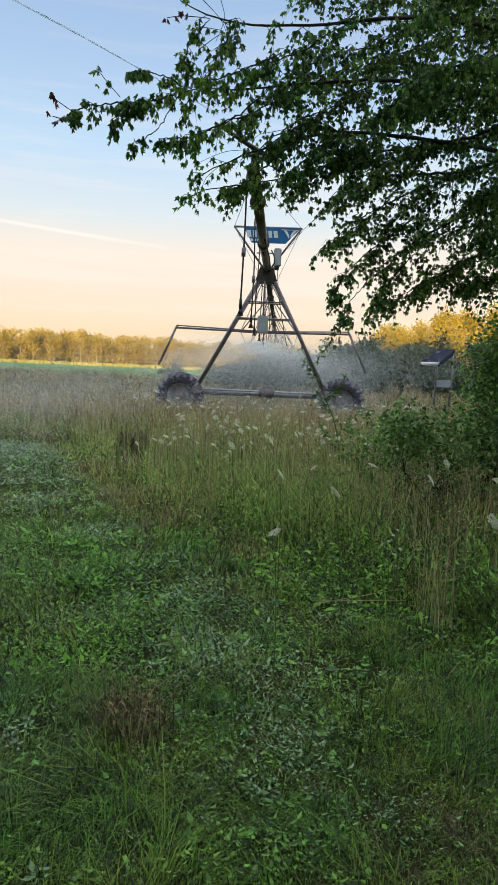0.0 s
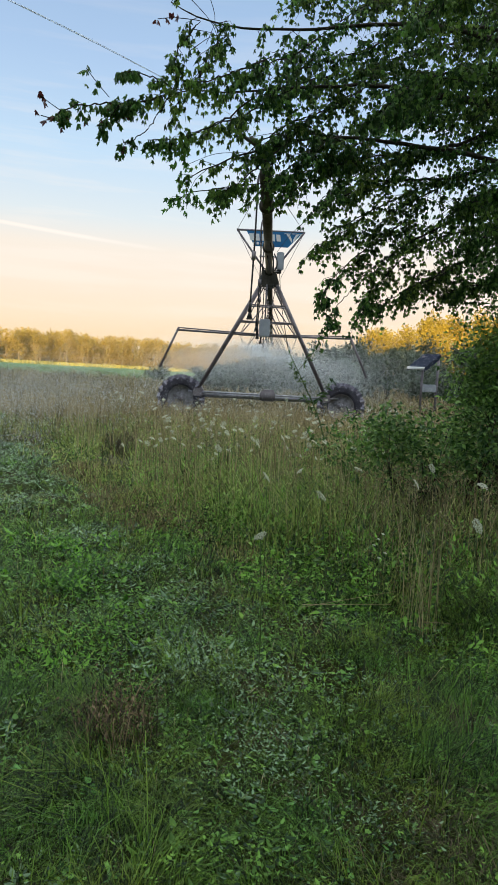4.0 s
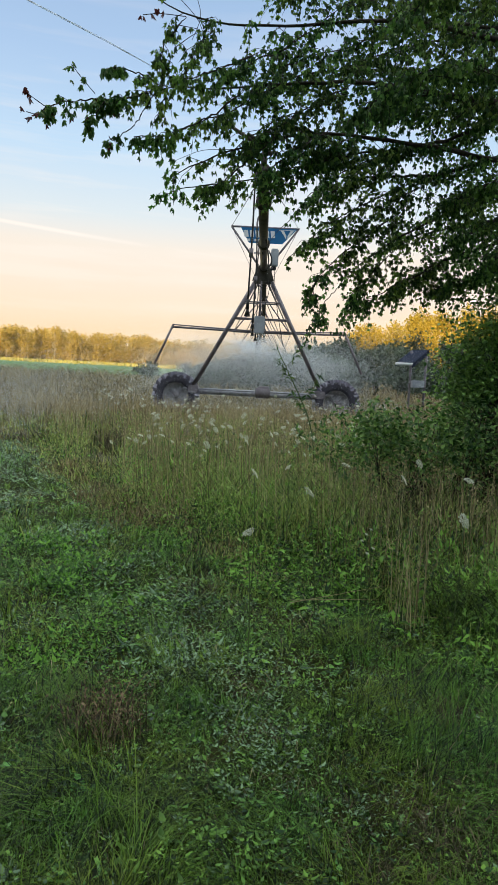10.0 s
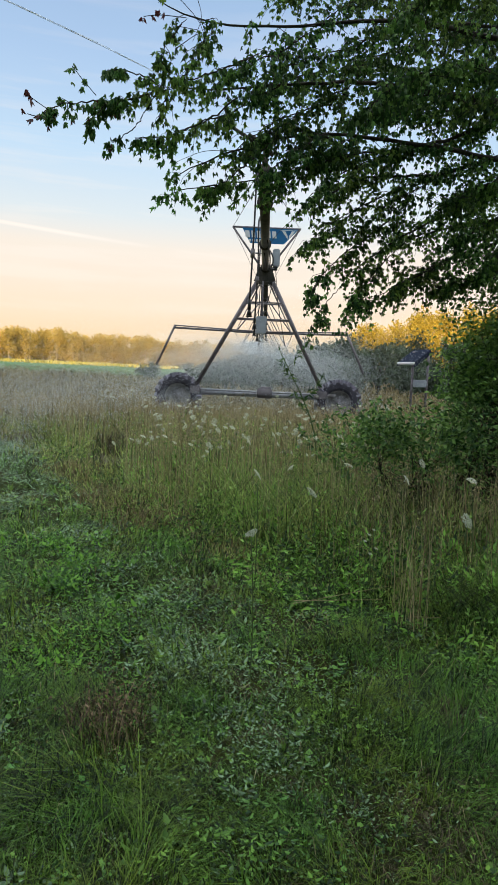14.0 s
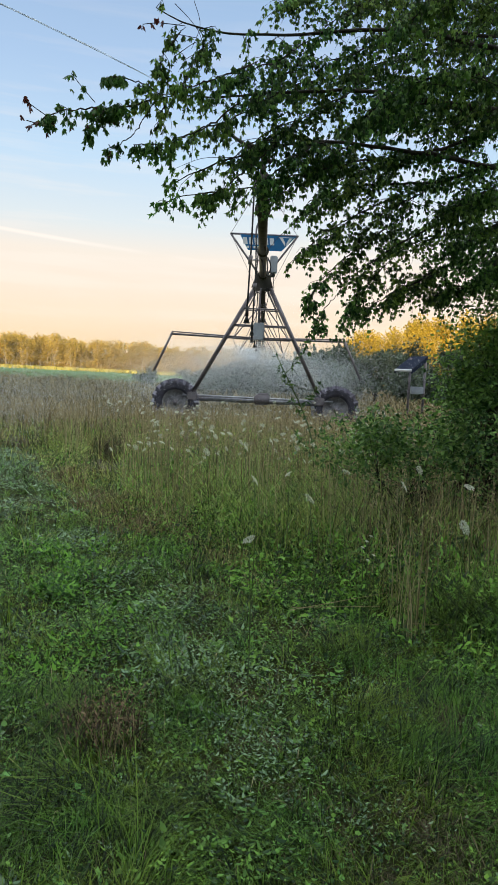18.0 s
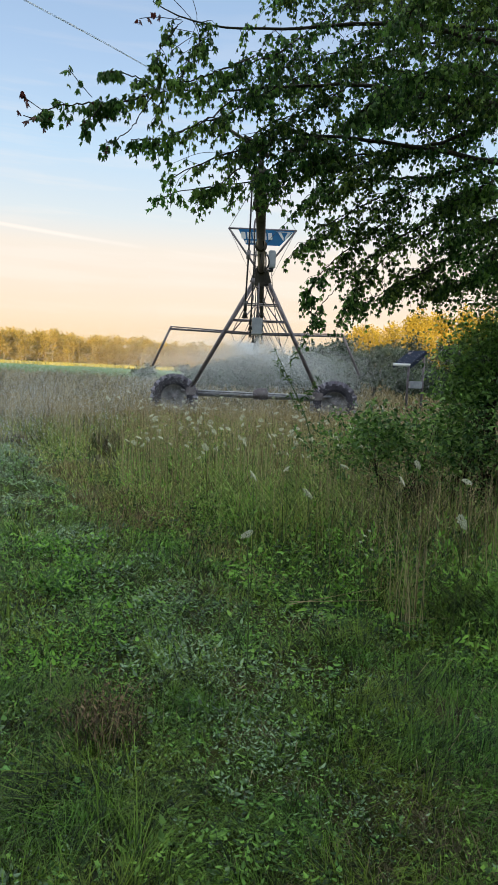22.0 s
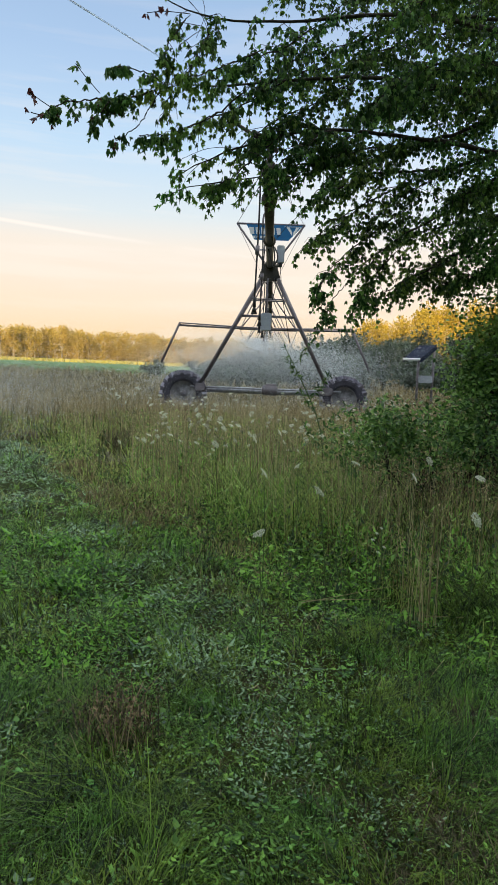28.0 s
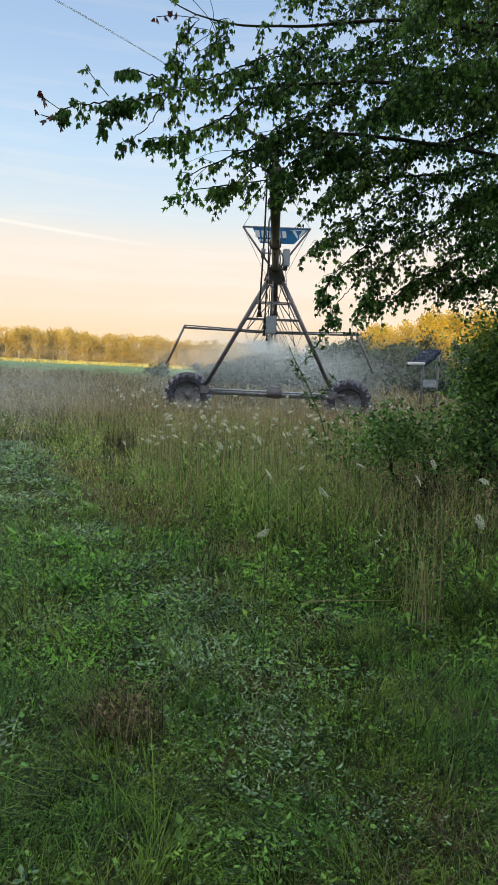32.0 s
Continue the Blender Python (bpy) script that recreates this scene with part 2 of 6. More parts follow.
M_HOSE = material("black_hose", (0.010, 0.010, 0.011), (0.030, 0.030, 0.032), 0.5, scale=10, fine=60, bump=0.05)
M_SIGN = material("blue_sign_sheet", (0.006, 0.11, 0.30), (0.012, 0.16, 0.38), 0.4, scale=4, fine=40, bump=0.03)
M_WHITE = material("white_paint", (0.66, 0.68, 0.70), (0.82, 0.83, 0.84), 0.5, scale=6, fine=40, bump=0.05)
M_BOXGREY = material("grey_enamel", (0.26, 0.28, 0.32), (0.42, 0.45, 0.49), 0.45, scale=5, fine=50, bump=0.05)
M_PANEL = material("solar_cell_glass", (0.018, 0.022, 0.040), (0.040, 0.048, 0.075), 0.9, 0.0, scale=12, fine=80, bump=0.0, spec=0.0)
M_PETAL = material("white_umbel", (0.50, 0.53, 0.40), (0.84, 0.85, 0.72), 0.7, scale=30, fine=120, bump=0.4, glow_through=0.2)
M_SEED = material("dry_seed_head", (0.13, 0.11, 0.07), (0.34, 0.30, 0.21), 0.8, scale=30, fine=120, bump=0.4)
M_STEM = material("green_stem", (0.05, 0.09, 0.025), (0.13, 0.18, 0.06), 0.6, scale=10, fine=60, bump=0.1)
M_DROP = material("water_droplet", (0.80, 0.85, 0.92), (0.90, 0.94, 0.98), 0.3, scale=3, fine=20, bump=0, glow_through=0.5)

# ---- mesh builders ----


def part(name, bm, mat, parent=None, label="", smooth=True):
    me = bpy.data.meshes.new(name)
    bm.to_mesh(me)
    bm.free()
    me.materials.append(mat)
    if smooth:
        me.polygons.foreach_set("use_smooth", [True] * len(me.polygons))
    ob = new(name, me)
    ob.parent = parent
    if label:
        ob["label"] = label
    return ob


def sheet(name, V, F, mat, parent=None, label="", smooth=False):
    """A mesh object from arrays of corners and of faces that all have the same number of corners."""
    V, F = np.ascontiguousarray(V, dtype=np.float32), np.ascontiguousarray(F, dtype=np.int32)
    me = bpy.data.meshes.new(name)
    me.vertices.add(len(V))
    me.vertices.foreach_set("co", V.ravel())
    me.loops.add(F.size)
    me.loops.foreach_set("vertex_index", F.ravel())
    me.polygons.add(len(F))
    me.polygons.foreach_set("loop_start", np.arange(len(F), dtype=np.int32) * F.shape[1])
    if smooth:
        me.polygons.foreach_set("use_smooth", np.ones(len(F), dtype=bool))
    me.update(calc_edges=True)
    me.materials.append(mat)
    ob = new(name, me)
    ob.parent = parent
    if label:
        ob["label"] = label
    return ob


def empty(name, loc=(0, 0, 0)):
    ob = new(name)
    ob.location = loc
    return ob


def rod(bm, a, b, r, r2=None, seg=8):
    a, b = Vector(a), Vector(b)
    d = b - a
    q = d.to_track_quat("Z", "Y").to_matrix().to_4x4()
    bmesh.ops.create_cone(bm, cap_ends=True, segments=seg, radius1=r, radius2=r if r2 is None else r2, depth=d.length,
                          matrix=Matrix.Translation((a + b) / 2) @ q)
    return bm


def tube(bm, pts, radii, seg=6):
    """A bent tube along pts, closed at both ends."""
    pts = [Vector(p) for p in pts]
    rings = []
    for i, p in enumerate(pts):
        d = (pts[min(i + 1, len(pts) - 1)] - pts[max(i - 1, 0)]).normalized()
        u = d.cross(Vector((0.31, 0.52, 0.79))).normalized()
        w = d.cross(u)
        rings.append([bm.verts.new(p + float(radii[i]) * (math.cos(k * 2 * math.pi / seg) * u + math.sin(k * 2 * math.pi / seg) * w)) for k in range(seg)])
    for r1, r2 in zip(rings, rings[1:]):
        for k in range(seg):
            bm.faces.new((r1[k], r1[(k + 1) % seg], r2[(k + 1) % seg], r2[k]))
    bm.faces.new(rings[0][::-1]), bm.faces.new(rings[-1])
    return bm


def slab(bm, centre, size, turn=(0, 0, 0), bevel=0.0):
    m = pose(*centre, *turn) @ Matrix.Diagonal((*size, 1))
    made = bmesh.ops.create_cube(bm, size=1, matrix=m)
    if bevel:
        edges = list({e for v in made["verts"] for e in v.link_edges})
        bmesh.ops.bevel(bm, geom=edges, offset=bevel, segments=2, affect="EDGES")
    return bm


def bag():
    return bmesh.new()


def smooth_line(pts, n):
    """n points along a rounded line through pts."""
    pts = np.array(pts, float)
    s = np.r_[0, np.cumsum(np.linalg.norm(np.diff(pts, axis=0), axis=1))]
    u = np.linspace(0, s[-1], n)
    raw = np.stack([np.interp(u, s, pts[:, k]) for k in range(3)], 1)
    for _ in range(2):
        raw[1:-1] = 0.25 * raw[:-2] + 0.5 * raw[1:-1] + 0.25 * raw[2:]
    return raw


rng = np.random.default_rng(7)


def height(x, y):
    """The lie of the land: nearly flat, a little higher out by the machine, with a wheel rut before it."""
    x, y = np.asarray(x, float), np.asarray(y, float)
    far = np.clip((y - 5) / 12, 0, 1)
    z = 0.10 * far * far * (3 - 2 * far)
    near = np.exp(-np.maximum(y - 14, 0) / 8)
    z = z - 0.22 * np.exp(-(((x + 0.200 * y) / 0.28) ** 2 + ((y - 11.0) / 0.8) ** 2))
    return z + near * (0.025 * np.sin(1.3 * x + 0.4) * np.sin(0.9 * y) + 0.012 * np.sin(3.1 * x + 1.9 * y) + 0.008 * np.sin(6.1 * y - 4.3 * x))


def patchy(x, y, scale, seed):
    """Smooth random patches over the ground, 0 to 1, each about scale metres wide."""
    g = np.random.default_rng(seed).uniform(0, 1, (64, 64))
    u, v = np.asarray(x, float) / scale + 31.7, np.asarray(y, float) / scale + 17.3
    i, j = np.floor(u).astype(int), np.floor(v).astype(int)
    a, b = u - i, v - j
    a, b = a * a * (3 - 2 * a), b * b * (3 - 2 * b)
    i, j, k, m = i % 64, j % 64, (i + 1) % 64, (j + 1) % 64
    return (g[i, j] * (1 - a) + g[k, j] * a) * (1 - b) + (g[i, m] * (1 - a) + g[k, m] * a) * b


def bare(x, y):
    """Worn spots on the track where brown thatch shows, 0 to 1."""
    spots = ((0.62, 2.05, 0.33, 0.26), (0.95, 2.35, 0.20, 0.16), (0.16, 2.66, 0.16, 0.07), (0.02, 3.10, 0.16, 0.14), (0.15, 3.9, 0.26, 0.30), (0.92, 2.85, 0.14, 0.12), (-0.25, 4.5, 0.2, 0.3))
    w = sum(np.exp(-(((x - a) / c) ** 2 + ((y - b) / d) ** 2)) for a, b, c, d in spots)
    return np.clip(w * (0.5 + patchy(x, y, 0.12, 5)), 0, 1)


def blades(x, y, tall, wide, bend, mat, name, parent=None, z0=None, seed=1, lean=None, aim=None, label="", plain=False):
    """Grass: each blade a bent, tapered strip (plain: with one bend only)."""
    r = np.random.default_rng(seed)
    n = len(x)
    z = height(x, y) if z0 is None else z0
    a = r.uniform(0, 2 * np.pi, n)
    lx, ly = np.cos(a), np.sin(a)
    b = r.uniform(0, 2 * np.pi, n)
    if lean is not None:
        lx, ly = lx + lean[0], ly + lean[1]
    if aim is not None:
        lx, ly = aim
        b = np.arctan2(ly, lx) + np.pi / 2 + r.normal(0, 0.5, n)
    off = bend * tall
    w = np.stack([np.cos(b), np.sin(b), 0 * b], 1) * (wide * 0.5)[:, None]
    base = np.stack([x, y, z - 0.01], 1)
    q1 = base + np.stack([lx * off * 0.14, ly * off * 0.14, tall * 0.52], 1)
    q2 = base + np.stack([lx * off * 0.50, ly * off * 0.50, tall * 0.88], 1)
    tip = base + np.stack([lx * off, ly * off, tall * np.maximum(1.02 - 0.42 * bend, 0.10)], 1)
    if plain:
        V = np.stack([base - w, base + w, q2 - w * 0.7, q2 + w * 0.7, tip], 1).reshape(-1, 3)
        F = (np.array([[0, 1, 3], [0, 3, 2], [2, 3, 4]])[None] + np.arange(n)[:, None, None] * 5).reshape(-1, 3)
    else:
        V = np.stack([base - w, base + w, q1 - w * 0.9, q1 + w * 0.9, q2 - w * 0.6, q2 + w * 0.6, tip], 1).reshape(-1, 3)
        F = (np.array([[0, 1, 3], [0, 3, 2], [2, 3, 5], [2, 5, 4], [4, 5, 6]])[None] + np.arange(n)[:, None, None] * 7).reshape(-1, 3)
    return sheet(name, V, F, mat, parent, label)


def turns(n, r, up=0.5, droop=0.0, face=0.0):
    """n random rotations; up: how far the normals lean upwards; droop: how far the tips hang down; face: how far they turn to the light in the south."""
    nrm = r.normal(size=(n, 3))
    nrm[:, 2] = np.abs(nrm[:, 2]) + up
    nrm[:, 1] -= face
    nrm /= np.linalg.norm(nrm, axis=1)[:, None]
    t = r.normal(size=(n, 3))
    t[:, 2] -= droop
    t -= (t * nrm).sum(1)[:, None] * nrm
    t /= np.linalg.norm(t, axis=1)[:, None]
    return np.stack([np.cross(t, nrm), t, nrm], 2)


def scatter(name, tv, tf, pos, rot, size, mat, parent=None, label=""):
    """Copies of the small leaf shape (tv, tf) at pos, turned by rot and scaled by size, in one mesh."""
    tv, tf = np.array(tv, float), np.array(tf)
    V = (np.einsum("nij,kj->nki", rot, tv) * size[:, None, None] + pos[:, None, :]).reshape(-1, 3)
    F = (tf[None] + (np.arange(len(pos)) * len(tv))[:, None, None]).reshape(-1, tf.shape[1])
    return sheet(name, V, F, mat, parent, label)


def maple_shape():
    """A five-lobed leaf with pointed teeth, one unit long from stalk to tip, slightly folded along its rib."""
    half = [(0.0, 0.0), (0.16, -0.06), (0.34, 0.02), (0.26, 0.14), (0.50, 0.34), (0.48, 0.46), (0.60, 0.62), (0.36, 0.56), (0.22, 0.52), (0.24, 0.74), (0.12, 0.78), (0.0, 1.0)]
    outline = half + [(-x, y) for x, y in half[-2:0:-1]]
    v = [(0.0, 0.36, 0.0)] + [(0.76 * x, y, -0.70 * abs(x) - 0.30 * max(y - 0.35, 0)) for x, y in outline]
    k = len(outline)
    return v, [(0, 1 + i, 1 + (i + 1) % k) for i in range(k)]


def maple_plain(half=((0.0, 0.0), (0.30, 0.02), (0.24, 0.16), (0.60, 0.56), (0.22, 0.52), (0.0, 1.0))):
    """The same leaf with fewer teeth."""
    half = list(half)
    outline = half + [(-x, y) for x, y in half[-2:0:-1]]
    v = [(0.0, 0.36, 0.0)] + [(0.76 * x, y, -0.70 * abs(x) - 0.30 * max(y - 0.35, 0)) for x, y in outline]
    k = len(outline)
    return v, [(0, 1 + i, 1 + (i + 1) % k) for i in range(k)]


def oval_shape(wide=0.45):
    """A pointed oval leaf folded along its rib."""
    v = [(0, 0, 0), (wide * 0.5, 0.28, 0.07), (wide * 0.48, 0.6, 0.05), (0, 1, -0.1), (-wide * 0.48, 0.6, 0.05), (-wide * 0.5, 0.28, 0.07), (0, 0.45, -0.02)]
    return v, [(6, i, (i + 1) % 6) for i in range(6)]


def clump_shape(leaves=4, spread_out=0.35):
    """A ragged tuft of crossing leaves, for foliage far off."""
    v, f = [], []
    r = np.random.default_rng(3)
    for i in range(leaves):
        c = r.uniform(-spread_out, spread_out, 3)
        d, e = r.normal(size=3), r.normal(size=3)
        d, e = d / np.linalg.norm(d) * 0.5, e / np.linalg.norm(e) * 0.3
        k = len(v)
        v += [tuple(c - d), tuple(c + e), tuple(c + d), tuple(c - e)]
        f += [(k, k + 1, k + 2), (k, k + 2, k + 3)]
    return v, f


SLIVER = ([(0, 0, 0), (0.14, 0.45, 0.05), (0, 1, -0.05), (-0.14, 0.45, 0.05)], [(0, 1, 2), (0, 2, 3)])
LEAFLET = ([(0, 0, 0), (0.19, 0.4, 0.06), (0, 1, -0.12), (-0.19, 0.4, 0.06), (0, 0.45, -0.01)], [(0, 1, 4), (1, 2, 4), (2, 3, 4), (3, 0, 4)])
MAPLE_PLAIN, MAPLE_SIMPLE, TUFT_PLAIN = maple_plain(), maple_plain(((0.0, 0.0), (0.34, 0.06), (0.58, 0.50), (0.18, 0.52), (0.0, 1.0))), clump_shape(2, 0.3)
MAPLE, OVAL, NARROW, ROUND, TUFT = maple_shape(), oval_shape(), oval_shape(0.26), oval_shape(0.85), clump_shape()

# ---- ground ----


def build_ground():
    s = np.linspace(-1, 1, 161)
    gx = np.sign(s) * (np.abs(s) * 12 + (np.abs(s) ** 7) * 2500)
    u = np.linspace(0, 1, 221)
    gy = -1500 * (1 - np.clip(u / 0.12, 0, 1)) ** 3 + np.clip((u - 0.12) / 0.88, 0, 1) * 40 + np.clip((u - 0.5) / 0.5, 0, 1) ** 6 * 3000 - 2
    X, Y = np.meshgrid(gx, gy)
    V = np.stack([X, Y, height(X, Y)], 2).reshape(-1, 3)
    a, n = np.arange(len(gy) - 1)[:, None] * len(gx), len(gx)
    i = (a + np.arange(n - 1)[None]).ravel()
    g = sheet("ground", V, np.stack([i, i + 1, i + n + 1, i + n], 1), M_SOIL, smooth=True)
    return tagged(g, "damp meadow soil with matted grass and thatch", "ground", kind="structure")


build_ground()

# the edge between the mown track (on the smaller x) and the uncut growth
EDGE_Y = np.array([0, 2.0, 3.0, 3.8, 4.3, 5.2, 5.6, 6.1, 7.1, 8.9, 10.0, 10.8, 11.6, 12.6])
EDGE_X = np.array([3.0, 2.3, 1.8, 1.15, 0.45, -0.10, -0.55, -1.05, -1.70, -2.60, -3.30, -3.9, -5.5, -40.0])


def uncut(x, y):
    """0 on the mown track, 1 well inside the tall growth."""
    wob = 0.22 * np.sin(2.1 * y + 0.7) + 0.13 * np.sin(5.3 * y + 2.0 * x)
    d = x - np.interp(y, EDGE_Y, EDGE_X) + wob
    t = np.clip(d / (1.1 + 0.2 * np.maximum(y - 5, 0)) + 0.15, 0, 1)
    t = np.where(y > 12.5, np.maximum(np.clip((y - 11.5) / 5.5, 0, 1), np.minimum(t, 1) * (x > -2.6)), t)
    left = np.clip((-x - 0.38 * y + 0.75) / 0.5, 0, 1) * (y < 7.5) * 0.10
    return np.maximum(t, left)


def spread(n, y0, y1, seed, margin=0.6):
    """n places within the stretch y0..y1, as wide as is ever seen of it."""
    r = np.random.default_rng(seed)
    y = np.sqrt(r.uniform(y0 * y0, y1 * y1, n))
    x = r.uniform(-1, 1, n) * (0.40 * y + margin)
    return x, y, r


def rut(x, y):
    """The flattened wheel tracks that open beside the machine."""
    return np.exp(-(((x + 0.200 * y) / 0.38) ** 2 + ((y - 10.4) / 1.6) ** 2)) + 0.8 * np.exp(-(((x + 0.335 * y) / 0.42) ** 2 + ((y - 12.3) / 1.1) ** 2))


def build_grass():
    lawn = tagged(empty("short_grass"), "short green grass and low weeds on a mown track", "grass", kind="stuff")
    for i, (nt, per, y0, y1, w) in enumerate(((5200, 22, 1.6, 3.0, 0.0030), (3600, 22, 3.0, 6.0, 0.0050), (3000, 20, 6.0, 14.0, 0.010))):
        cx, cy, r = spread(nt, y0, y1, 11 + i)
        rank = patchy(cx, cy, 0.42, 1) * 0.6 + patchy(cx, cy, 0.16, 2) * 0.4
        long = np.exp(-(((cx + 0.50) / 0.30) ** 2 + ((cy - 2.2) / 0.35) ** 2))
        worn = bare(cx, cy)
        keep = (r.uniform(0, 1, nt) > 0.6 * uncut(cx, cy) * (cy < 12)) & (r.uniform(0, 1, nt) > 0.6 * worn) & (r.uniform(0, 1, nt) > rut(cx, cy)) & (rank + r.normal(0, 0.10, nt) > 0.22)
        cx, cy, rank, long = cx[keep], cy[keep], rank[keep], long[keep]
        big = (0.026 + 0.11 * np.clip(rank - 0.33, 0, 1) ** 1.3 + 0.018 * long) * r.gamma(3.2, 1 / 3.2, len(cx))
        x, y, s = np.repeat(cx, per), np.repeat(cy, per), np.repeat(big, per)
        n = len(x)
        a = r.uniform(0, 2 * np.pi, n)
        d = 0.34 * s * r.uniform(0, 1, n)
        comb = 9.0 * patchy(x, y, 0.5, 3)
        aim = (0.75 * np.cos(a) + 0.7 * np.cos(comb), 0.75 * np.sin(a) + 0.7 * np.sin(comb))
        blades(x + d * np.cos(a), y + d * np.sin(a), (0.85, 0.8, 0.9)[i] * s * r.gamma(4, 0.25, n), w * r.uniform(0.5, 1.3, n), r.uniform(0.6, 2.6, n), M_LAWN, "grass_blades", lawn, seed=21 + i, aim=aim, plain=i > 0)
    # a fine mat of short curled blades and litter over the soil
    for n, y0, y1, w, ln in ((34000, 1.6, 2.9, 0.0028, 0.018), (26000, 2.9, 5.5, 0.0046, 0.022)):
        x, y, r = spread(n, y0, y1, 17 + n)
        dead = r.uniform(0, 1, n) < 0.10 + 0.65 * bare(x, y)
        for mat, own, nm in ((M_LAWN, ~dead, "short_blades"), (M_THATCH, dead, "litter")):
            m = own.sum()
            blades(x[own], y[own], ln * r.gamma(3, 1 / 3, m), w * r.uniform(0.5, 1.4, m), r.uniform(0.8, 3.4, m), mat, nm, lawn, seed=27, z0=height(x[own], y[own]) + r.uniform(0, 0.015, m), plain=True)
    # dead blades lying in the sward, thick on the worn spots
    for n, y0, y1, w in ((9000, 1.6, 3.2, 0.0030), (7000, 3.2, 7.0, 0.0055)):
        x, y, r = spread(n, y0, y1, 15 + n)
        keep = r.uniform(0, 1, n) < 0.08 + 1.2 * bare(x, y) + 0.25 * (patchy(x, y, 0.2, 8) > 0.62)
        x, y = x[keep], y[keep]
        n = len(x)
        blades(x, y, r.uniform(0.02, 0.06, n), w * r.uniform(0.5, 1.3, n), r.uniform(1.4, 3.2, n), M_THATCH, "dead_blades", lawn, seed=25, z0=height(x, y) + r.uniform(0.0, 0.02, n), plain=True)
    x, y, r = spread(900, 1.7, 7.0, 19)
    blades(x, y, r.uniform(0.05, 0.14, 900), np.full(900, 0.003), r.uniform(0.3, 1.6, 900), M_DRY, "dry_blades", lawn, seed=26, plain=True)
    weeds = tagged(empty("low_weeds"), "low broad-leaved weeds, plantain and clover in the grass", "weeds", kind="stuff")

    def rosettes(name, x, y, per, size, lift, reach, mat, shape, r):
        """Low weeds: per leaves spread flat round each place."""
        px, py, s = np.repeat(x, per), np.repeat(y, per), np.repeat(size * r.gamma(5, 0.2, len(x)), per)
        a = r.uniform(0, 2 * np.pi, len(px))
        d = reach * s * r.uniform(0.1, 1, len(px))
        tilt = r.uniform(-0.15, lift, len(px))
        t = np.stack([np.cos(a) * np.cos(tilt), np.sin(a) * np.cos(tilt), np.sin(tilt)], 1)
        sid = np.stack([-np.sin(a), np.cos(a), r.normal(0, 0.25, len(a))], 1)
        sid -= (sid * t).sum(1)[:, None] * t
        sid /= np.linalg.norm(sid, axis=1)[:, None]
        px, py = px + d * np.cos(a), py + d * np.sin(a)
        pos = np.stack([px, py, height(px, py) + r.uniform(0.008, 0.045, len(px))], 1)
        scatter(name, *shape, pos, np.stack([sid, t, np.cross(sid, t)], 2), s * r.uniform(0.6, 1.2, len(px)), mat, weeds)

    for i, (n, y0, y1, size, mat, shape, cut) in enumerate(((1900, 1.6, 4.2, 0.017, M_DEW, OVAL, 0.55), (2200, 1.6, 4.2, 0.0135, M_BROAD, ROUND, 0.50), (160, 1.6, 3.4, 0.018, M_BROAD, ROUND, 0.50), (5000, 2.6, 7.0, 0.020, M_WEED, LEAFLET, 0.45), (6500, 4.0, 14.0, 0.027, M_LAWN_BLUE, LEAFLET, 0.42), (1700, 3.5, 10.0, 0.034, M_WEED, LEAFLET, 0.5))):
        x, y, r = spread(n, y0, y1, 31 + i)
        keep = (0.6 * patchy(x, y, 0.30 + 0.03 * y0, 40 + i) + 0.4 * patchy(x, y, 0.11, 50 + i) + r.normal(0, 0.06, n) > cut - 0.08) & (uncut(x, y) < 0.75) & (r.uniform(0, 1, n) > 0.7 * bare(x, y))
        rosettes("weed_leaves", x[keep], y[keep], 7, size, 0.45, 1.2, mat, shape, r)
    # small round leaves close to the soil
    for i, (n, mat) in enumerate(((14000, M_BROAD), (12000, M_LAWN_BLUE), (7000, M_WEED))):
        x, y, r = spread(n, 1.6, 4.6, 131 + i, 0.4)
        keep = 0.7 * patchy(x, y, 0.22, 60 + i) + 0.3 * patchy(x, y, 0.08, 70 + i) + r.normal(0, 0.06, n) > 0.46
        x, y = x[keep], y[keep]
        pos = np.stack([x, y, height(x, y) + r.uniform(0.01, 0.045, len(x))], 1)
        scatter("small_leaves", *LEAFLET, pos, turns(len(x), r, 1.8), (0.007 + 0.0035 * y) * r.gamma(5, 1 / 5, len(x)), mat, weeds)
    # dew-wet leaves lying flat along the trodden line, and lush beds beside it
    r = np.random.default_rng(37)
    way_x, way_y = np.array([0.3, 0.15, 0.0, -0.28, -0.66, -1.26, -2.03, -3.2, -4.6]), np.array([1.7, 2.2, 2.8, 3.6, 4.4, 5.35, 6.5, 8.7, 11.5])
    for n, y0, y1, wide, mat, flat, size in ((15000, 2.2, 11.5, 0.06, M_DEW, 0.6, 0.022), (11000, 2.9, 5.4, 0.07, M_LUSH, 0.9, 0.022)):
        y = y0 + (y1 - y0) * r.uniform(0, 1, n) ** 0.75
        x = np.interp(y, way_y, way_x) + r.normal(0, 1, n) * wide * y
        if mat is M_LUSH:
            x = -0.285 * y + r.normal(0, 1, n) * wide * y
        keep = 0.6 * patchy(x, y, 0.4, 80) + 0.4 * patchy(x, y, 0.15, 81) + r.normal(0, 0.07, n) > (0.55 if mat is M_LUSH else 0.44)
        x, y = x[keep], y[keep]
        a, tilt = r.uniform(0, 2 * np.pi, len(x)), r.uniform(-0.1, flat, len(x))
        t = np.stack([np.cos(a) * np.cos(tilt), np.sin(a) * np.cos(tilt), np.sin(tilt)], 1)
        sid = np.stack([-np.sin(a), np.cos(a), 0 * a], 1)
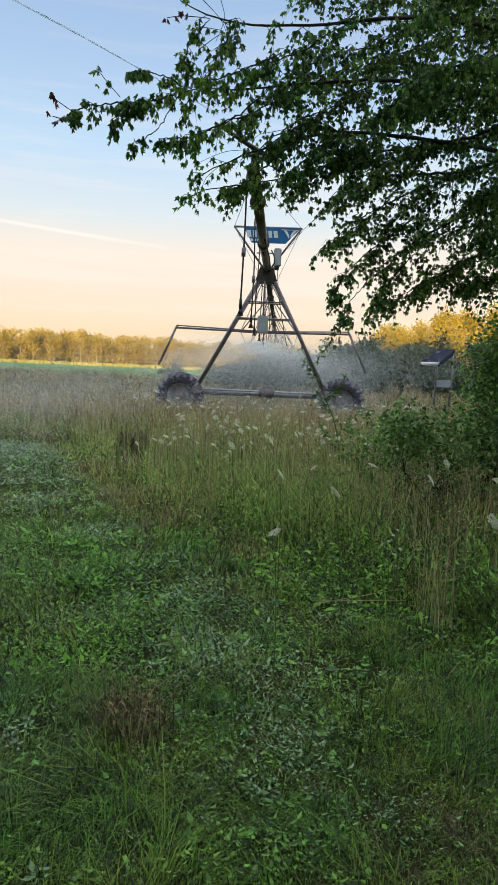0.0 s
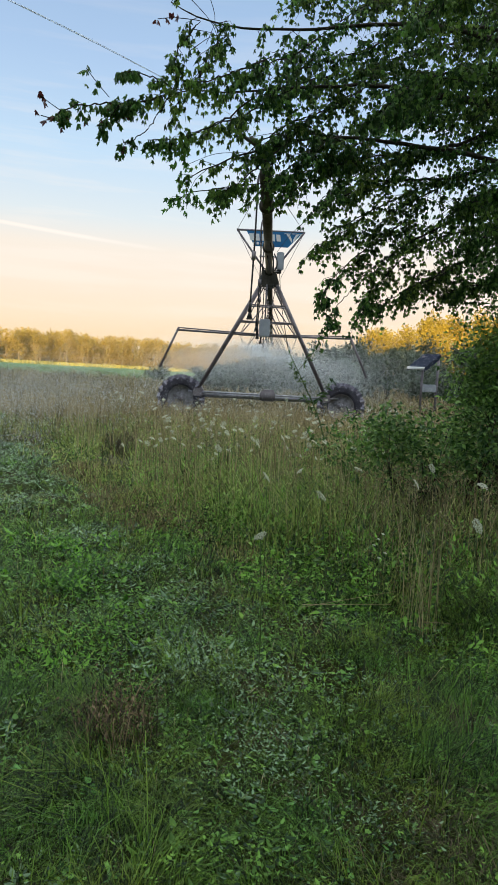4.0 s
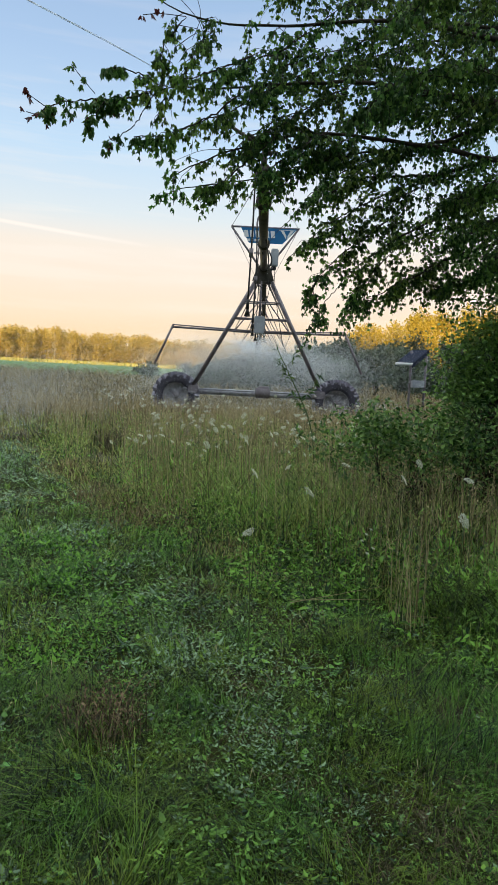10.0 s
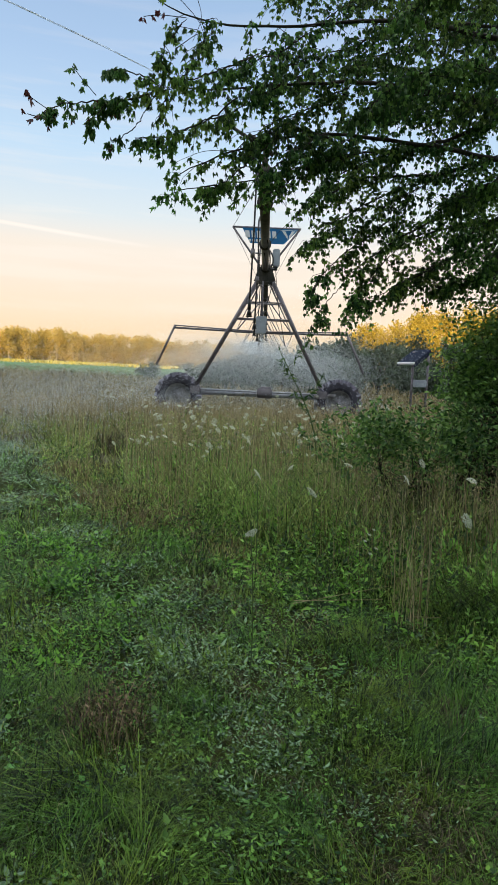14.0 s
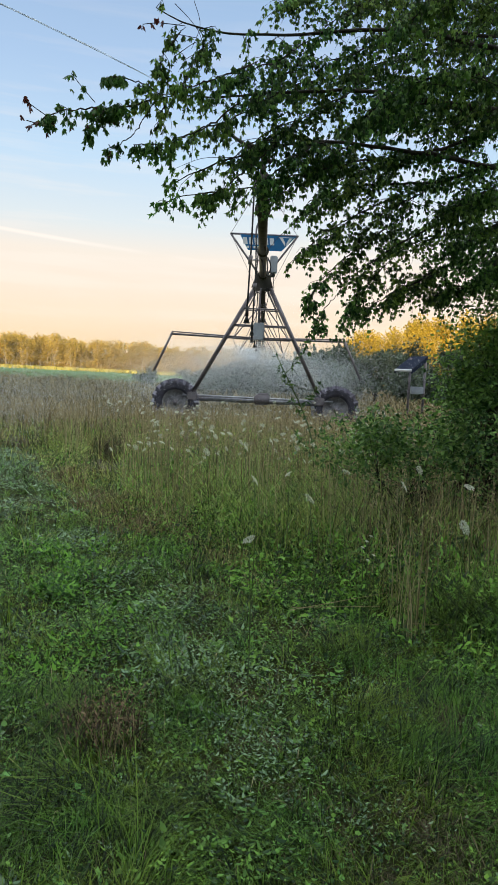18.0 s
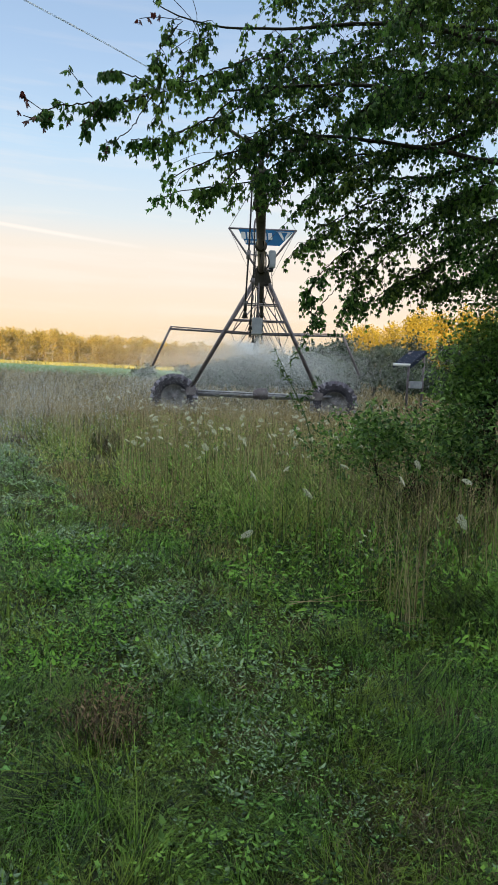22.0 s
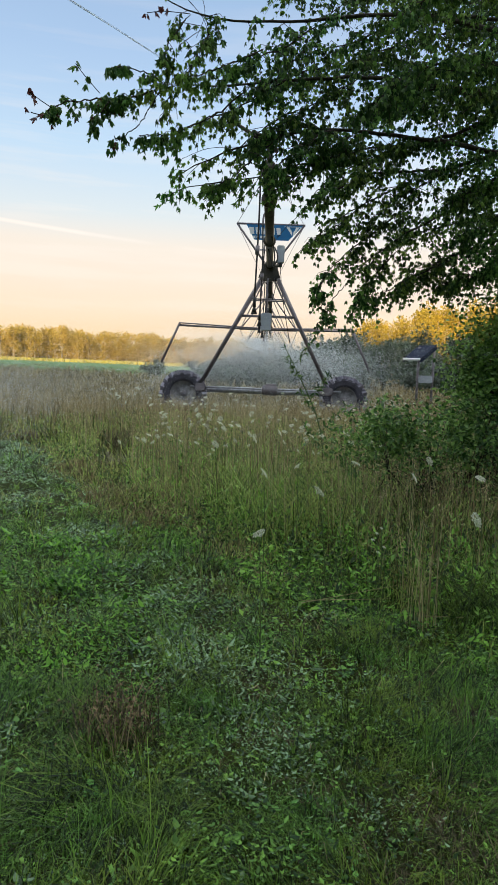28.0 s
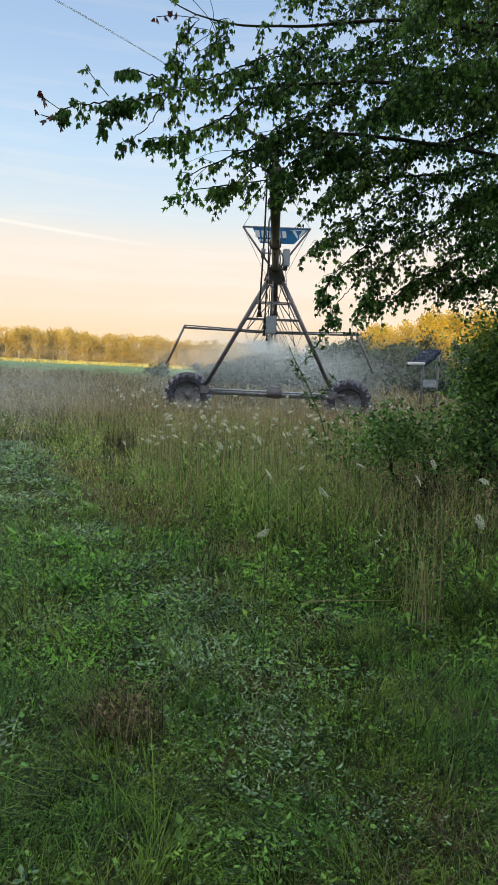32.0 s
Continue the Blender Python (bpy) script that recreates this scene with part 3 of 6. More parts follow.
        pos = np.stack([x, y, height(x, y) + r.uniform(0.03, 0.12 if mat is M_LUSH else 0.06, len(x))], 1)
        scatter("dewy_leaves" if mat is M_DEW else "lush_leaves", *(OVAL if mat is M_LUSH else LEAFLET), pos, np.stack([sid, t, np.cross(sid, t)], 2), size * r.gamma(3, 1 / 3, len(x)) * np.clip(0.35 + 0.14 * y, 0.6, 1.4), mat, weeds)
    # single beds of dew-wet leaves and of bright weeds
    for x0, y0, sx, sy, n, mat, size in ((0.14, 2.50, 0.11, 0.16, 560, M_DEW, 0.012), (-0.24, 3.22, 0.12, 0.16, 460, M_DEW, 0.014), (-0.40, 3.65, 0.15, 0.14, 420, M_DEW, 0.015), (0.46, 2.15, 0.13, 0.12, 260, M_DEW, 0.011), (0.20, 3.15, 0.24, 0.12, 420, M_DEW, 0.012),
                                         (0.13, 1.95, 0.08, 0.10, 280, M_BROAD, 0.016), (-0.12, 1.88, 0.12, 0.06, 220, M_BROAD, 0.016), (-1.15, 4.35, 0.20, 0.28, 420, M_LUSH, 0.024), (-0.75, 3.6, 0.16, 0.14, 260, M_LUSH, 0.019), (-0.15, 6.1, 0.25, 0.30, 420, M_LUSH, 0.030)):
        x, y = x0 + sx * r.normal(size=n), y0 + sy * r.normal(size=n)
        a, tilt = r.uniform(0, 2 * np.pi, n), r.uniform(-0.1, 0.7, n)
        t = np.stack([np.cos(a) * np.cos(tilt), np.sin(a) * np.cos(tilt), np.sin(tilt)], 1)
        sid = np.stack([-np.sin(a), np.cos(a), 0 * a], 1)
        pos = np.stack([x, y, height(x, y) + r.uniform(0.02, 0.07 if mat is M_DEW else 0.05 + 0.02 * y0, n)], 1)
        scatter("dewy_leaves" if mat is M_DEW else "lush_leaves", *OVAL, pos, np.stack([sid, t, np.cross(sid, t)], 2), size * r.gamma(4, 0.25, n), mat, weeds)
    tall = tagged(empty("tall_grass"), "uncut grass gone to seed, green below and straw above", "grass", kind="stuff")
    for i, (n, y0, y1, w, hgt) in enumerate(((9500, 2.2, 5.0, 0.0042, 0.32), (22000, 5.0, 9.0, 0.0062, 0.54), (27000, 9.0, 14.0, 0.011, 0.46), (34000, 14.0, 34.0, 0.026, 0.42), (24000, 34.0, 75.0, 0.07, 0.52))):
        x, y, r = spread(n, y0, y1, 41 + i, 0.8)
        u = uncut(x, y)
        thick = 0.55 * patchy(x, y, 0.75, 90) + 0.45 * patchy(x, y, 0.28, 91)
        keep = (r.uniform(0, 1, n) < u * 1.1) & (r.uniform(0, 1, n) > 1.15 * rut(x, y)) & (r.uniform(0, 1, n) < np.clip(2.6 * thick - 0.3, 0.15, 1))
        x, y, u, thick = x[keep], y[keep], u[keep], thick[keep]
        n = len(x)
        top = hgt * np.clip(0.2 + 0.25 * y, 0.6, 1.0) * (0.25 + 0.75 * u) * r.uniform(0.3, 1.2, n) * (0.55 + 0.9 * thick)
        kind = (0.55 * r.uniform(0, 1, n) + 0.45 * patchy(x, y, 1.1, 94)) ** (0.55 if y0 > 8 else 0.9)
        thin = 0.95 if y0 < 3 else 0.92
        if y0 < 3:
            kind = kind * 0.8 + 0.2 * (kind > 0.95)
        for mat, sel, nm in ((M_TALL, kind < 0.74, "green_blades"), (M_DRY, kind > thin, "straw_blades"), (M_MEADOW, (kind >= 0.74) & (kind <= thin), "seeding_blades")):
            if y0 > 8 and not (nm == "green_blades" and y0 < 10):
                mat = M_MEADOW if nm != "straw_blades" else M_DRY
            blades(x[sel], y[sel], top[sel], w * r.uniform(0.5, 1.3, sel.sum()), r.gamma(2.6, 0.36 if y0 < 8 else 0.32, sel.sum()), mat, nm, tall, seed=51 + i, lean=(-0.15, 0), plain=y0 > 8)
    # the low, half-dry fringe between the track and the uncut strip
    r = np.random.default_rng(66)
    n = 24000
    y = 4.5 + 7.0 * r.uniform(0, 1, n) ** 0.85
    x0 = np.interp(y, way_y, way_x) + 0.25 + 0.045 * y + 0.15 * np.sin(2.7 * y)
    x1 = np.maximum(np.interp(y, EDGE_Y, EDGE_X) + 0.3, x0 + 0.2)
    x = x0 + (x1 - x0) * r.uniform(0, 1, n)
    clump = np.sin(3.1 * x + 1.3 * y) * np.sin(2.3 * y - 1.9 * x) + r.normal(0, 0.35, n)
    keep = (clump > -0.35) & (r.uniform(0, 1, n) > rut(x, y))
    x, y, s = x[keep], y[keep], np.clip((x - x0) / 0.5, 0.25, 1)[keep] * np.clip(0.8 + 0.4 * clump[keep], 0.5, 1.2) * np.interp(y[keep], [4.5, 6.0], [0.45, 1.0])
    kind = r.uniform(0, 1, len(x))
    for mat, sel, nm in ((M_TALL, kind < 0.45, "green_blades"), (M_MEADOW, (kind >= 0.45) & (kind < 0.8), "seeding_blades"), (M_REDDRY, kind >= 0.8, "russet_blades")):
        m = sel.sum()
        blades(x[sel], y[sel], 0.24 * s[sel] * r.uniform(0.5, 1.2, m), (0.0035 + 0.0006 * y[sel]) * r.uniform(0.6, 1.3, m), r.gamma(2.6, 0.3, m), mat, nm, tall, seed=67, plain=True)
    # seed plumes nodding over the uncut strip
    x, y, r = spread(11500, 3.4, 16.0, 73)
    u = uncut(x, y)
    keep = (u > 0.5) & (r.uniform(0, 1, len(x)) > 2 * rut(x, y)) & (r.uniform(0, 1, len(x)) < np.interp(y, [3.5, 7], [0.15, 1]))
    x, y = x[keep], y[keep]
    n = len(x)
    top = r.uniform(0.5, 0.98, n) * np.interp(y, [9, 14], [1.0, 0.74])
    a, off = r.uniform(0, 2 * np.pi, n), r.uniform(0.0, 0.16, n)
    ex, ey = x + off * np.cos(a), y + off * np.sin(a)
    blades(x, y, top, 0.0028 + 0.0006 * y / 4, off / top, M_DRY, "seed_stalks", tall, seed=74, plain=True)
    k = 9
    pos = np.stack([np.repeat(ex, k), np.repeat(ey, k), np.repeat(height(x, y) + top * 0.90, k)], 1) + r.normal(0, 1, (n * k, 3)) * np.array([0.012, 0.012, 0.045])
    scatter("seed_plumes", *SLIVER, pos, turns(n * k, r, 0.0, 0.3), r.uniform(0.014, 0.030, n * k), M_DRY, tall)
    # thin russet stalks standing in it
    x, y, r = spread(4200, 4.6, 13.0, 75)
    keep = (uncut(x, y) > 0.5) & (r.uniform(0, 1, len(x)) > 2 * rut(x, y)) & (patchy(x, y, 0.9, 92) > 0.42)
    x, y = x[keep], y[keep]
    n = len(x)
    blades(x, y, r.uniform(0.35, 0.85, n), 0.0026 + 0.0006 * y, r.uniform(0.02, 0.25, n), M_RUSSET, "russet_stalks", tall, seed=76, plain=True)
    # a leafy bed along the near edge of the strip
    n = 26000
    y = r.uniform(2.6, 6.8, n)
    x = np.interp(y, EDGE_Y, EDGE_X) - 0.35 + 2.2 * r.uniform(0, 1, n) ** 1.2
    keep = (0.6 * patchy(x, y, 0.4, 95) + 0.4 * patchy(x, y, 0.15, 96) + r.normal(0, 0.08, n) > 0.45) & (x < 0.42 * y + 0.4) & ((y > 4.2) | (r.uniform(0, 1, n) < 0.5))
    x, y = x[keep], y[keep]
    pos = np.stack([x, y, height(x, y) + r.uniform(0.04, 0.30, len(x)) * np.clip(uncut(x, y) + 0.3, 0, 1)], 1)
    scatter("bed_leaves", *LEAFLET, pos, turns(len(x), r, 0.9, 0.2), r.gamma(5, 0.2, len(x)) * 0.036, M_WEED, weeds)
    # the leaves of herbs all through the strip
    x, y, r = spread(46000, 5.0, 13.5, 72)
    keep = (uncut(x, y) > 0.25) & (r.uniform(0, 1, len(x)) > 1.4 * rut(x, y)) & (0.6 * patchy(x, y, 0.7, 97) + 0.4 * patchy(x, y, 0.25, 98) + r.normal(0, 0.08, len(x)) > 0.44)
    x, y = x[keep], y[keep]
    pos = np.stack([x, y, height(x, y) + 0.04 + 0.44 * r.uniform(0, 1, len(x)) ** 1.2 * uncut(x, y)], 1)
    rot, size, mid = turns(len(x), r, 0.7, 0.2, 0.4), (0.014 + 0.0028 * y) * r.gamma(5, 0.2, len(x)), r.uniform(0, 1, len(x)) < 0.6
    for mat, own in ((M_WEED, mid), (M_TALL, ~mid)):
        scatter("herb_leaves", *LEAFLET, pos[own], rot[own], size[own], mat, weeds)
    # leafy stalks in the uncut strip
    x, y, r = spread(8200, 2.4, 12.5, 71)
    u = uncut(x, y)
    keep = (u > 0.45) & (r.uniform(0, 1, len(x)) > 2 * rut(x, y))
    x, y = x[keep], y[keep]
    k = 13
    tt = np.tile(np.linspace(0.1, 1, k), len(x))
    hh = np.repeat(r.uniform(0.15, 0.62, len(x)) * (0.6 + 0.7 * patchy(x, y, 0.8, 93)), k)
    a = r.uniform(0, 2 * np.pi, len(tt))
    px, py = np.repeat(x, k), np.repeat(y, k)
    pos = np.stack([px, py, height(px, py) + tt * hh], 1)
    tilt = r.uniform(0.0, 0.9, len(a))
    t = np.stack([np.cos(a) * np.cos(tilt), np.sin(a) * np.cos(tilt), np.sin(tilt)], 1)
    sid = np.stack([-np.sin(a), np.cos(a), 0 * a], 1)
    size, rot = r.uniform(0.022, 0.062, len(a)), np.stack([sid, t, np.cross(sid, t)], 2)
    for mat, own in ((M_WEED, py < 8.5), (M_TALL, py >= 8.5)):
        scatter("stalk_leaves", *LEAFLET, pos[own], rot[own], size[own], mat, weeds)


build_grass()


def build_outer_grass():
    """The same growth carried on to both sides and behind, out of the way of the view."""
    root = tagged(empty("outer_grass"), "grass and meadow carrying on beyond the mown track", "grass", kind="stuff")
    r = np.random.default_rng(90)
    near = 80000
    x = np.concatenate([r.uniform(-15, 15, 26000), r.normal(0, 2.6, near)])
    y = np.concatenate([r.uniform(-12, 13, 26000), r.normal(1.8, 2.8, near)])
    keep = np.abs(x) > np.maximum(0.40 * y + 0.5, 0) * (y > 1.2)
    x, y = x[keep], y[keep]
    blades(x, y, r.uniform(0.05, 0.16, len(x)) + 0.45 * np.clip(x - 2.6, 0, 1) * r.uniform(0.2, 1, len(x)), r.uniform(0.010, 0.02, len(x)), r.uniform(0.4, 1.8, len(x)), M_LAWN, "grass_blades", root, seed=91, plain=True)
    n = 18000
    x, y = r.uniform(-60, 60, n), r.uniform(12, 75, n)
    keep = np.abs(x) > 0.40 * y + 0.8
    x, y = x[keep], y[keep]
    blades(x, y, r.uniform(0.2, 0.6, len(x)), r.uniform(0.04, 0.09, len(x)), r.uniform(0.1, 0.8, len(x)), M_MEADOW, "meadow_blades", root, seed=92, plain=True)


build_outer_grass()


def tuft_of_grass(name, label, x, y, n, tall, radius, mat, bend, seed, lean=(0, 0), wide=0.005):
    r = np.random.default_rng(seed)
    a, d = r.uniform(0, 6.28, n), radius * np.sqrt(r.uniform(0, 1, n))
    px, py = x + d * np.cos(a), y + d * np.sin(a)
    root = tagged(empty(name, (x, y, 0)), label, "grass clump", "grass clumps")
    for k in range(6):
        own = np.arange(n) % 6 == k
        m = own.sum()
        ob = blades(px[own] - x, py[own] - y, tall * r.uniform(0.45, 1.1, m), wide * r.uniform(0.6, 1.4, m), r.uniform(*bend, m), mat, "grass_tuft", root, z0=height(px[own], py[own]), seed=seed + k, lean=lean)
        ob["kind"] = "stuff"
    return root


tuft_of_grass("dry_grass_clump", "tall straw-coloured dry grass clump in green weeds", 1.00, 3.92, 42, 0.92, 0.10, M_DRY, (0.0, 0.50), 81, wide=0.0028)
dock_root = tuft_of_grass("dock_clump", "russet dried weed clump in the short grass", -0.52, 2.63, 190, 0.20, 0.17, M_REDDRY, (0.1, 1.6), 82, wide=0.0036)
r_dock = np.random.default_rng(97)
scatter("dry_leaf_mass", *LEAFLET, r_dock.normal(0, 1, (620, 3)) * np.array([0.085, 0.085, 0.045]) + np.array([0, 0, 0.11]), turns(620, r_dock, 0.2, 0.5), r_dock.uniform(0.010, 0.026, 620), M_REDDRY, dock_root)["kind"] = "stuff"
tuft_of_grass("dry_grass_clump", "russet grass clump at the edge of the uncut strip", -1.30, 6.9, 620, 0.28, 0.46, M_RUSSET, (0.3, 1.3), 83, wide=0.0034)
tuft_of_grass("dry_grass_clump", "russet grass clump at the edge of the uncut strip", -0.92, 6.1, 480, 0.25, 0.42, M_RUSSET, (0.3, 1.3), 84, wide=0.0032)
tuft_of_grass("dry_grass_clump", "small brown grass clump in the mown track", 0.93, 2.80, 110, 0.10, 0.10, M_THATCH, (0.5, 1.6), 88, wide=0.0030)
tuft_of_grass("flattened_grass", "grey flattened straw in a wheel rut", -2.02, 10.0, 620, 0.14, 0.40, M_GREYDRY, (1.2, 2.6), 85, wide=0.008)
tuft_of_grass("flattened_grass", "dark matted grass at the back of a wheel rut", -2.24, 11.5, 420, 0.40, 0.30, M_THATCH, (0.2, 1.4), 96, wide=0.010)
tuft_of_grass("flattened_grass", "grey flattened straw in a wheel rut", -4.10, 12.2, 500, 0.20, 0.5, M_GREYDRY, (1.0, 2.2), 89, wide=0.011)
tuft_of_grass("green_grass_clump", "long green grass clump arching over the mown track", -0.50, 2.20, 520, 0.125, 0.22, M_LAWN, (1.2, 2.8), 86, lean=(-0.7, -0.3), wide=0.0038)
tuft_of_grass("green_grass_clump", "green grass clump on the mown track", -0.22, 3.02, 380, 0.11, 0.16, M_LAWN, (0.8, 2.0), 94, wide=0.0036)
tuft_of_grass("green_grass_clump", "green grass clump on the mown track", 0.62, 3.55, 380, 0.14, 0.18, M_LAWN, (0.7, 2.0), 95, wide=0.0036)
tuft_of_grass("green_grass_clump", "long green grass clump beside the dry stalks", 1.50, 4.1, 800, 0.34, 0.36, M_LAWN, (0.9, 2.2), 87, wide=0.0050)

# ---- crop field, woods and hedges ----


def build_crop():
    gx, gy = np.linspace(-190, -4, 200), np.linspace(60, 212, 90)
    X, Y = np.meshgrid(gx, gy)
    X = X + (Y - 60) * -0.05
    Z = 0.55 + rng.normal(0, 0.05, X.shape)
    Z[0, :], Z[-1, :], Z[:, -1] = 0.05, 0.05, 0.05
    V = np.stack([X, Y, Z], 2).reshape(-1, 3)
    n = len(gx)
    i = (np.arange(len(gy) - 1)[:, None] * n + np.arange(n - 1)[None]).ravel()
    c = sheet("crop_field", V, np.stack([i, i + 1, i + n + 1, i + n], 1), M_CROP, smooth=True)
    tagged(c, "low green field crop in closed rows beyond the meadow", "crop", kind="stuff")


build_crop()


def build_sun_strip():
    """Blades laid over the crop's far end; the sun on it is painted in their yellow."""
    r = np.random.default_rng(61)
    n = 11000
    y = r.uniform(128, 216, n)
    x = -0.42 * y + r.uniform(0, 1, n) * 0.36 * y
    ob = blades(x, y, r.uniform(0.25, 0.6, n), r.uniform(0.25, 0.55, n), r.uniform(0.0, 0.4, n), M_SUN_STRIP, "sun_strip", z0=0.5 + 0 * x, seed=62, plain=True)
    tagged(ob, "crop at the far end of the field, sunlight painted yellow-green", "crop", kind="stuff")


build_sun_strip()


def crown(name, centre, size, n, leaf, mat, parent, shape=TUFT, seed=0, hollow=0.55, lumps=9):
    """Foliage gathered in lumps, so that the outline is uneven and has gaps."""
    r = np.random.default_rng(seed)
    d = r.normal(size=(lumps, 3))
    d /= np.linalg.norm(d, axis=1)[:, None]
    lump = d * r.uniform(0.35, 0.85, lumps)[:, None]
    own = r.integers(0, lumps, n)
    q = r.normal(size=(n, 3))
    q /= np.linalg.norm(q, axis=1)[:, None]
    rad = (hollow + (1 - hollow) * r.uniform(0, 1, n)) * r.uniform(0.30, 0.52, lumps)[own]
    pos = (lump[own] + q * rad[:, None]) * np.array(size) + np.array(centre)
    pos[:, 2] = np.maximum(pos[:, 2], 0.05)
    return scatter(name, *shape, pos, turns(n, r), leaf * r.uniform(0.6, 1.4, n), mat, parent)


def build_woods():
    far = tagged(empty("far_woods", (0, 0, 0)), "sunlit edge of a wood beyond the field, low sun painted gold into the leaves", "woods", kind="stuff")
    r = np.random.default_rng(5)
    trunks = bag()
    P, S = [], []
    for i in range(111):
        row = i % 3
        x = -102 + (i // 3) * 3.0 + r.uniform(-1.2, 1.2)
        y = 222 + row * 9 + r.uniform(-3, 3) - (x + 60) * 0.0
        top = (11.6 if x < -60 else 10.4 if x < -35 else 9.2) * r.uniform(0.92, 1.05) + row * 0.4
        rod(trunks, (x, y, 0), (x + r.uniform(-0.6, 0.6), y, top * 0.8), 0.22, 0.08, 5)
        n = 560
        q = r.normal(size=(n, 3))
        q /= np.linalg.norm(q, axis=1)[:, None]
        lum = np.array([[r.uniform(-1.6, 1.6), r.uniform(-1.2, 1.2), r.uniform(0.10, 0.86) * top] for _ in range(9)])
        own = r.integers(0, 9, n)
        p = lum[own] + q * r.uniform(0.4, 2.0, n)[:, None] + np.array([x, y, 0])
        P.append(p)
    P = np.concatenate(P)
    P[:, 2] = np.maximum(P[:, 2], 0.3)
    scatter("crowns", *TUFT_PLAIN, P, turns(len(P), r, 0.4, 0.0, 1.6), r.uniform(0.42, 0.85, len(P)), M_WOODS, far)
    part("trunks", trunks, M_PALEBARK, far)


build_woods()


def tree(name, label, x, y, tall, wide, mat, seed, n=900, leaf=0.5, lumps=11):
    r = np.random.default_rng(seed)
    t = tagged(empty(name, (x, y, 0)), label, "tree", "background trees")
    bm = bag()
    tube(bm, [(0, 0, -0.1), (r.uniform(-.2, .2), 0, tall * 0.3), (r.uniform(-.4, .4), 0, tall * 0.62), (0, 0, tall * 0.9)], [0.16, 0.13, 0.09, 0.03])
    for k in range(5):
        a, z = r.uniform(0, 6.28), tall * r.uniform(0.3, 0.6)
        tube(bm, [(0, 0, z), (math.cos(a) * wide * 0.25, math.sin(a) * wide * 0.25, z + tall * 0.13), (math.cos(a) * wide * 0.45, math.sin(a) * wide * 0.45, z + tall * 0.22)], [0.07, 0.05, 0.02], 5)
    part("trunk", bm, M_PALEBARK, t)
    crown("crown", (0, 0, tall * 0.54), (wide * 0.60, wide * 0.60, tall * 0.48), n, leaf, mat, t, TUFT_PLAIN, seed=seed, lumps=lumps + 8, hollow=0.3)
    return t


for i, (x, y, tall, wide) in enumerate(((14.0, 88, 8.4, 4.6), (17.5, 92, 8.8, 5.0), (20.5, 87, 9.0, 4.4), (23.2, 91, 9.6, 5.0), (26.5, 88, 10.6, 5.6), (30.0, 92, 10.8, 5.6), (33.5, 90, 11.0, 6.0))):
    tree("young_tree", "young tree in a row, low sunlight painted gold into its crown", x, y, tall * 1.05, wide, M_GOLD, 200 + i, 6200, 0.30)


def shrub(x, y, tall, wide, seed, n=1400, leaf=0.16, mat=None):
    r = np.random.default_rng(seed)
    s = tagged(empty("shrub", (x, y, 0.05)), "grey-green bushy shrub in the hedge behind the machine", "shrub", "hedge shrubs")
    bm = bag()
    for k in range(7):
        a, d = r.uniform(0, 6.28), wide * r.uniform(0.1, 0.4)
        tube(bm, [(0, 0, -0.05), (math.cos(a) * d * 0.4, math.sin(a) * d * 0.4, tall * 0.45), (math.cos(a) * d, math.sin(a) * d, tall * r.uniform(0.75, 1.02))], [0.03, 0.02, 0.006], 5)
    part("stem_mass", bm, M_BARK, s)["kind"] = "stuff"
    crown("foliage", (0, 0, tall * 0.48), (wide * 0.62, wide * 0.5, tall * 0.54), n, leaf, mat or M_HEDGE, s, TUFT_PLAIN, seed=seed, hollow=0.1, lumps=20)
    return s


for i, (x, y, tall, wide) in enumerate(((-8.0, 52, 1.7, 1.9), (-2.3, 40, 1.9, 2.6), (-0.4, 38, 2.3, 2.8), (1.6, 41, 2.5, 3.0), (3.4, 39, 3.2, 3.2), (5.2, 41, 3.8, 3.4), (7.2, 40, 3.7, 3.4), (9.2, 42, 3.6, 3.4), (11.2, 40, 3.7, 3.6), (13.4, 41, 4.0, 3.8), (15.8, 40, 4.2, 3.8), (-3.8, 47, 1.6, 2.2), (2.5, 50, 3.2, 4.0), (7.0, 52, 4.2, 4.5), (12.0, 52, 4.6, 4.5), (18.5, 44, 4.4, 4.0))):
    shrub(x, y, tall, wide, 300 + i, 2300 if i else 620, 0.23)


def build_woods_behind():
    """The wood at the camera's back, whose shade lies over the meadow."""
    r = np.random.default_rng(9)
    w = tagged(empty("shading_woods"), "tall dark wood standing behind the viewpoint", "woods", kind="stuff")
    n = 5200
    pos = np.stack([r.uniform(-190, 190, n), r.uniform(-72, -60, n), r.uniform(0.3, 24.0, n)], 1)
    pos[:, 2] *= 0.93 + 0.07 * np.sin(pos[:, 0] * 0.23) * np.sin(pos[:, 0] * 0.11 + 1)
    scatter("foliage", *TUFT, pos, turns(n, r), r.uniform(3.4, 5.6, n), M_HEDGE, w)
    bm = bag()
    for k in range(60):
        x, y = -190 + k * 6.3 + r.uniform(-1, 1), r.uniform(-70, -62)
        rod(bm, (x, y, 0), (x, y, 21), 0.25, 0.1, 6)
    part("trunks", bm, M_BARK, w)


build_woods_behind()

# ---- the irrigation machine ----
MX, MY, PIPE_Z = 0.18, 18.0, 4.02       # where the pipeline crosses the end tower
GROUND = 0.10
WHEEL_R = 0.585


def shifted(pts, dx=0.0, dy=0.0):
    return [(x + dx, y + dy, z) for x, y, z in pts]


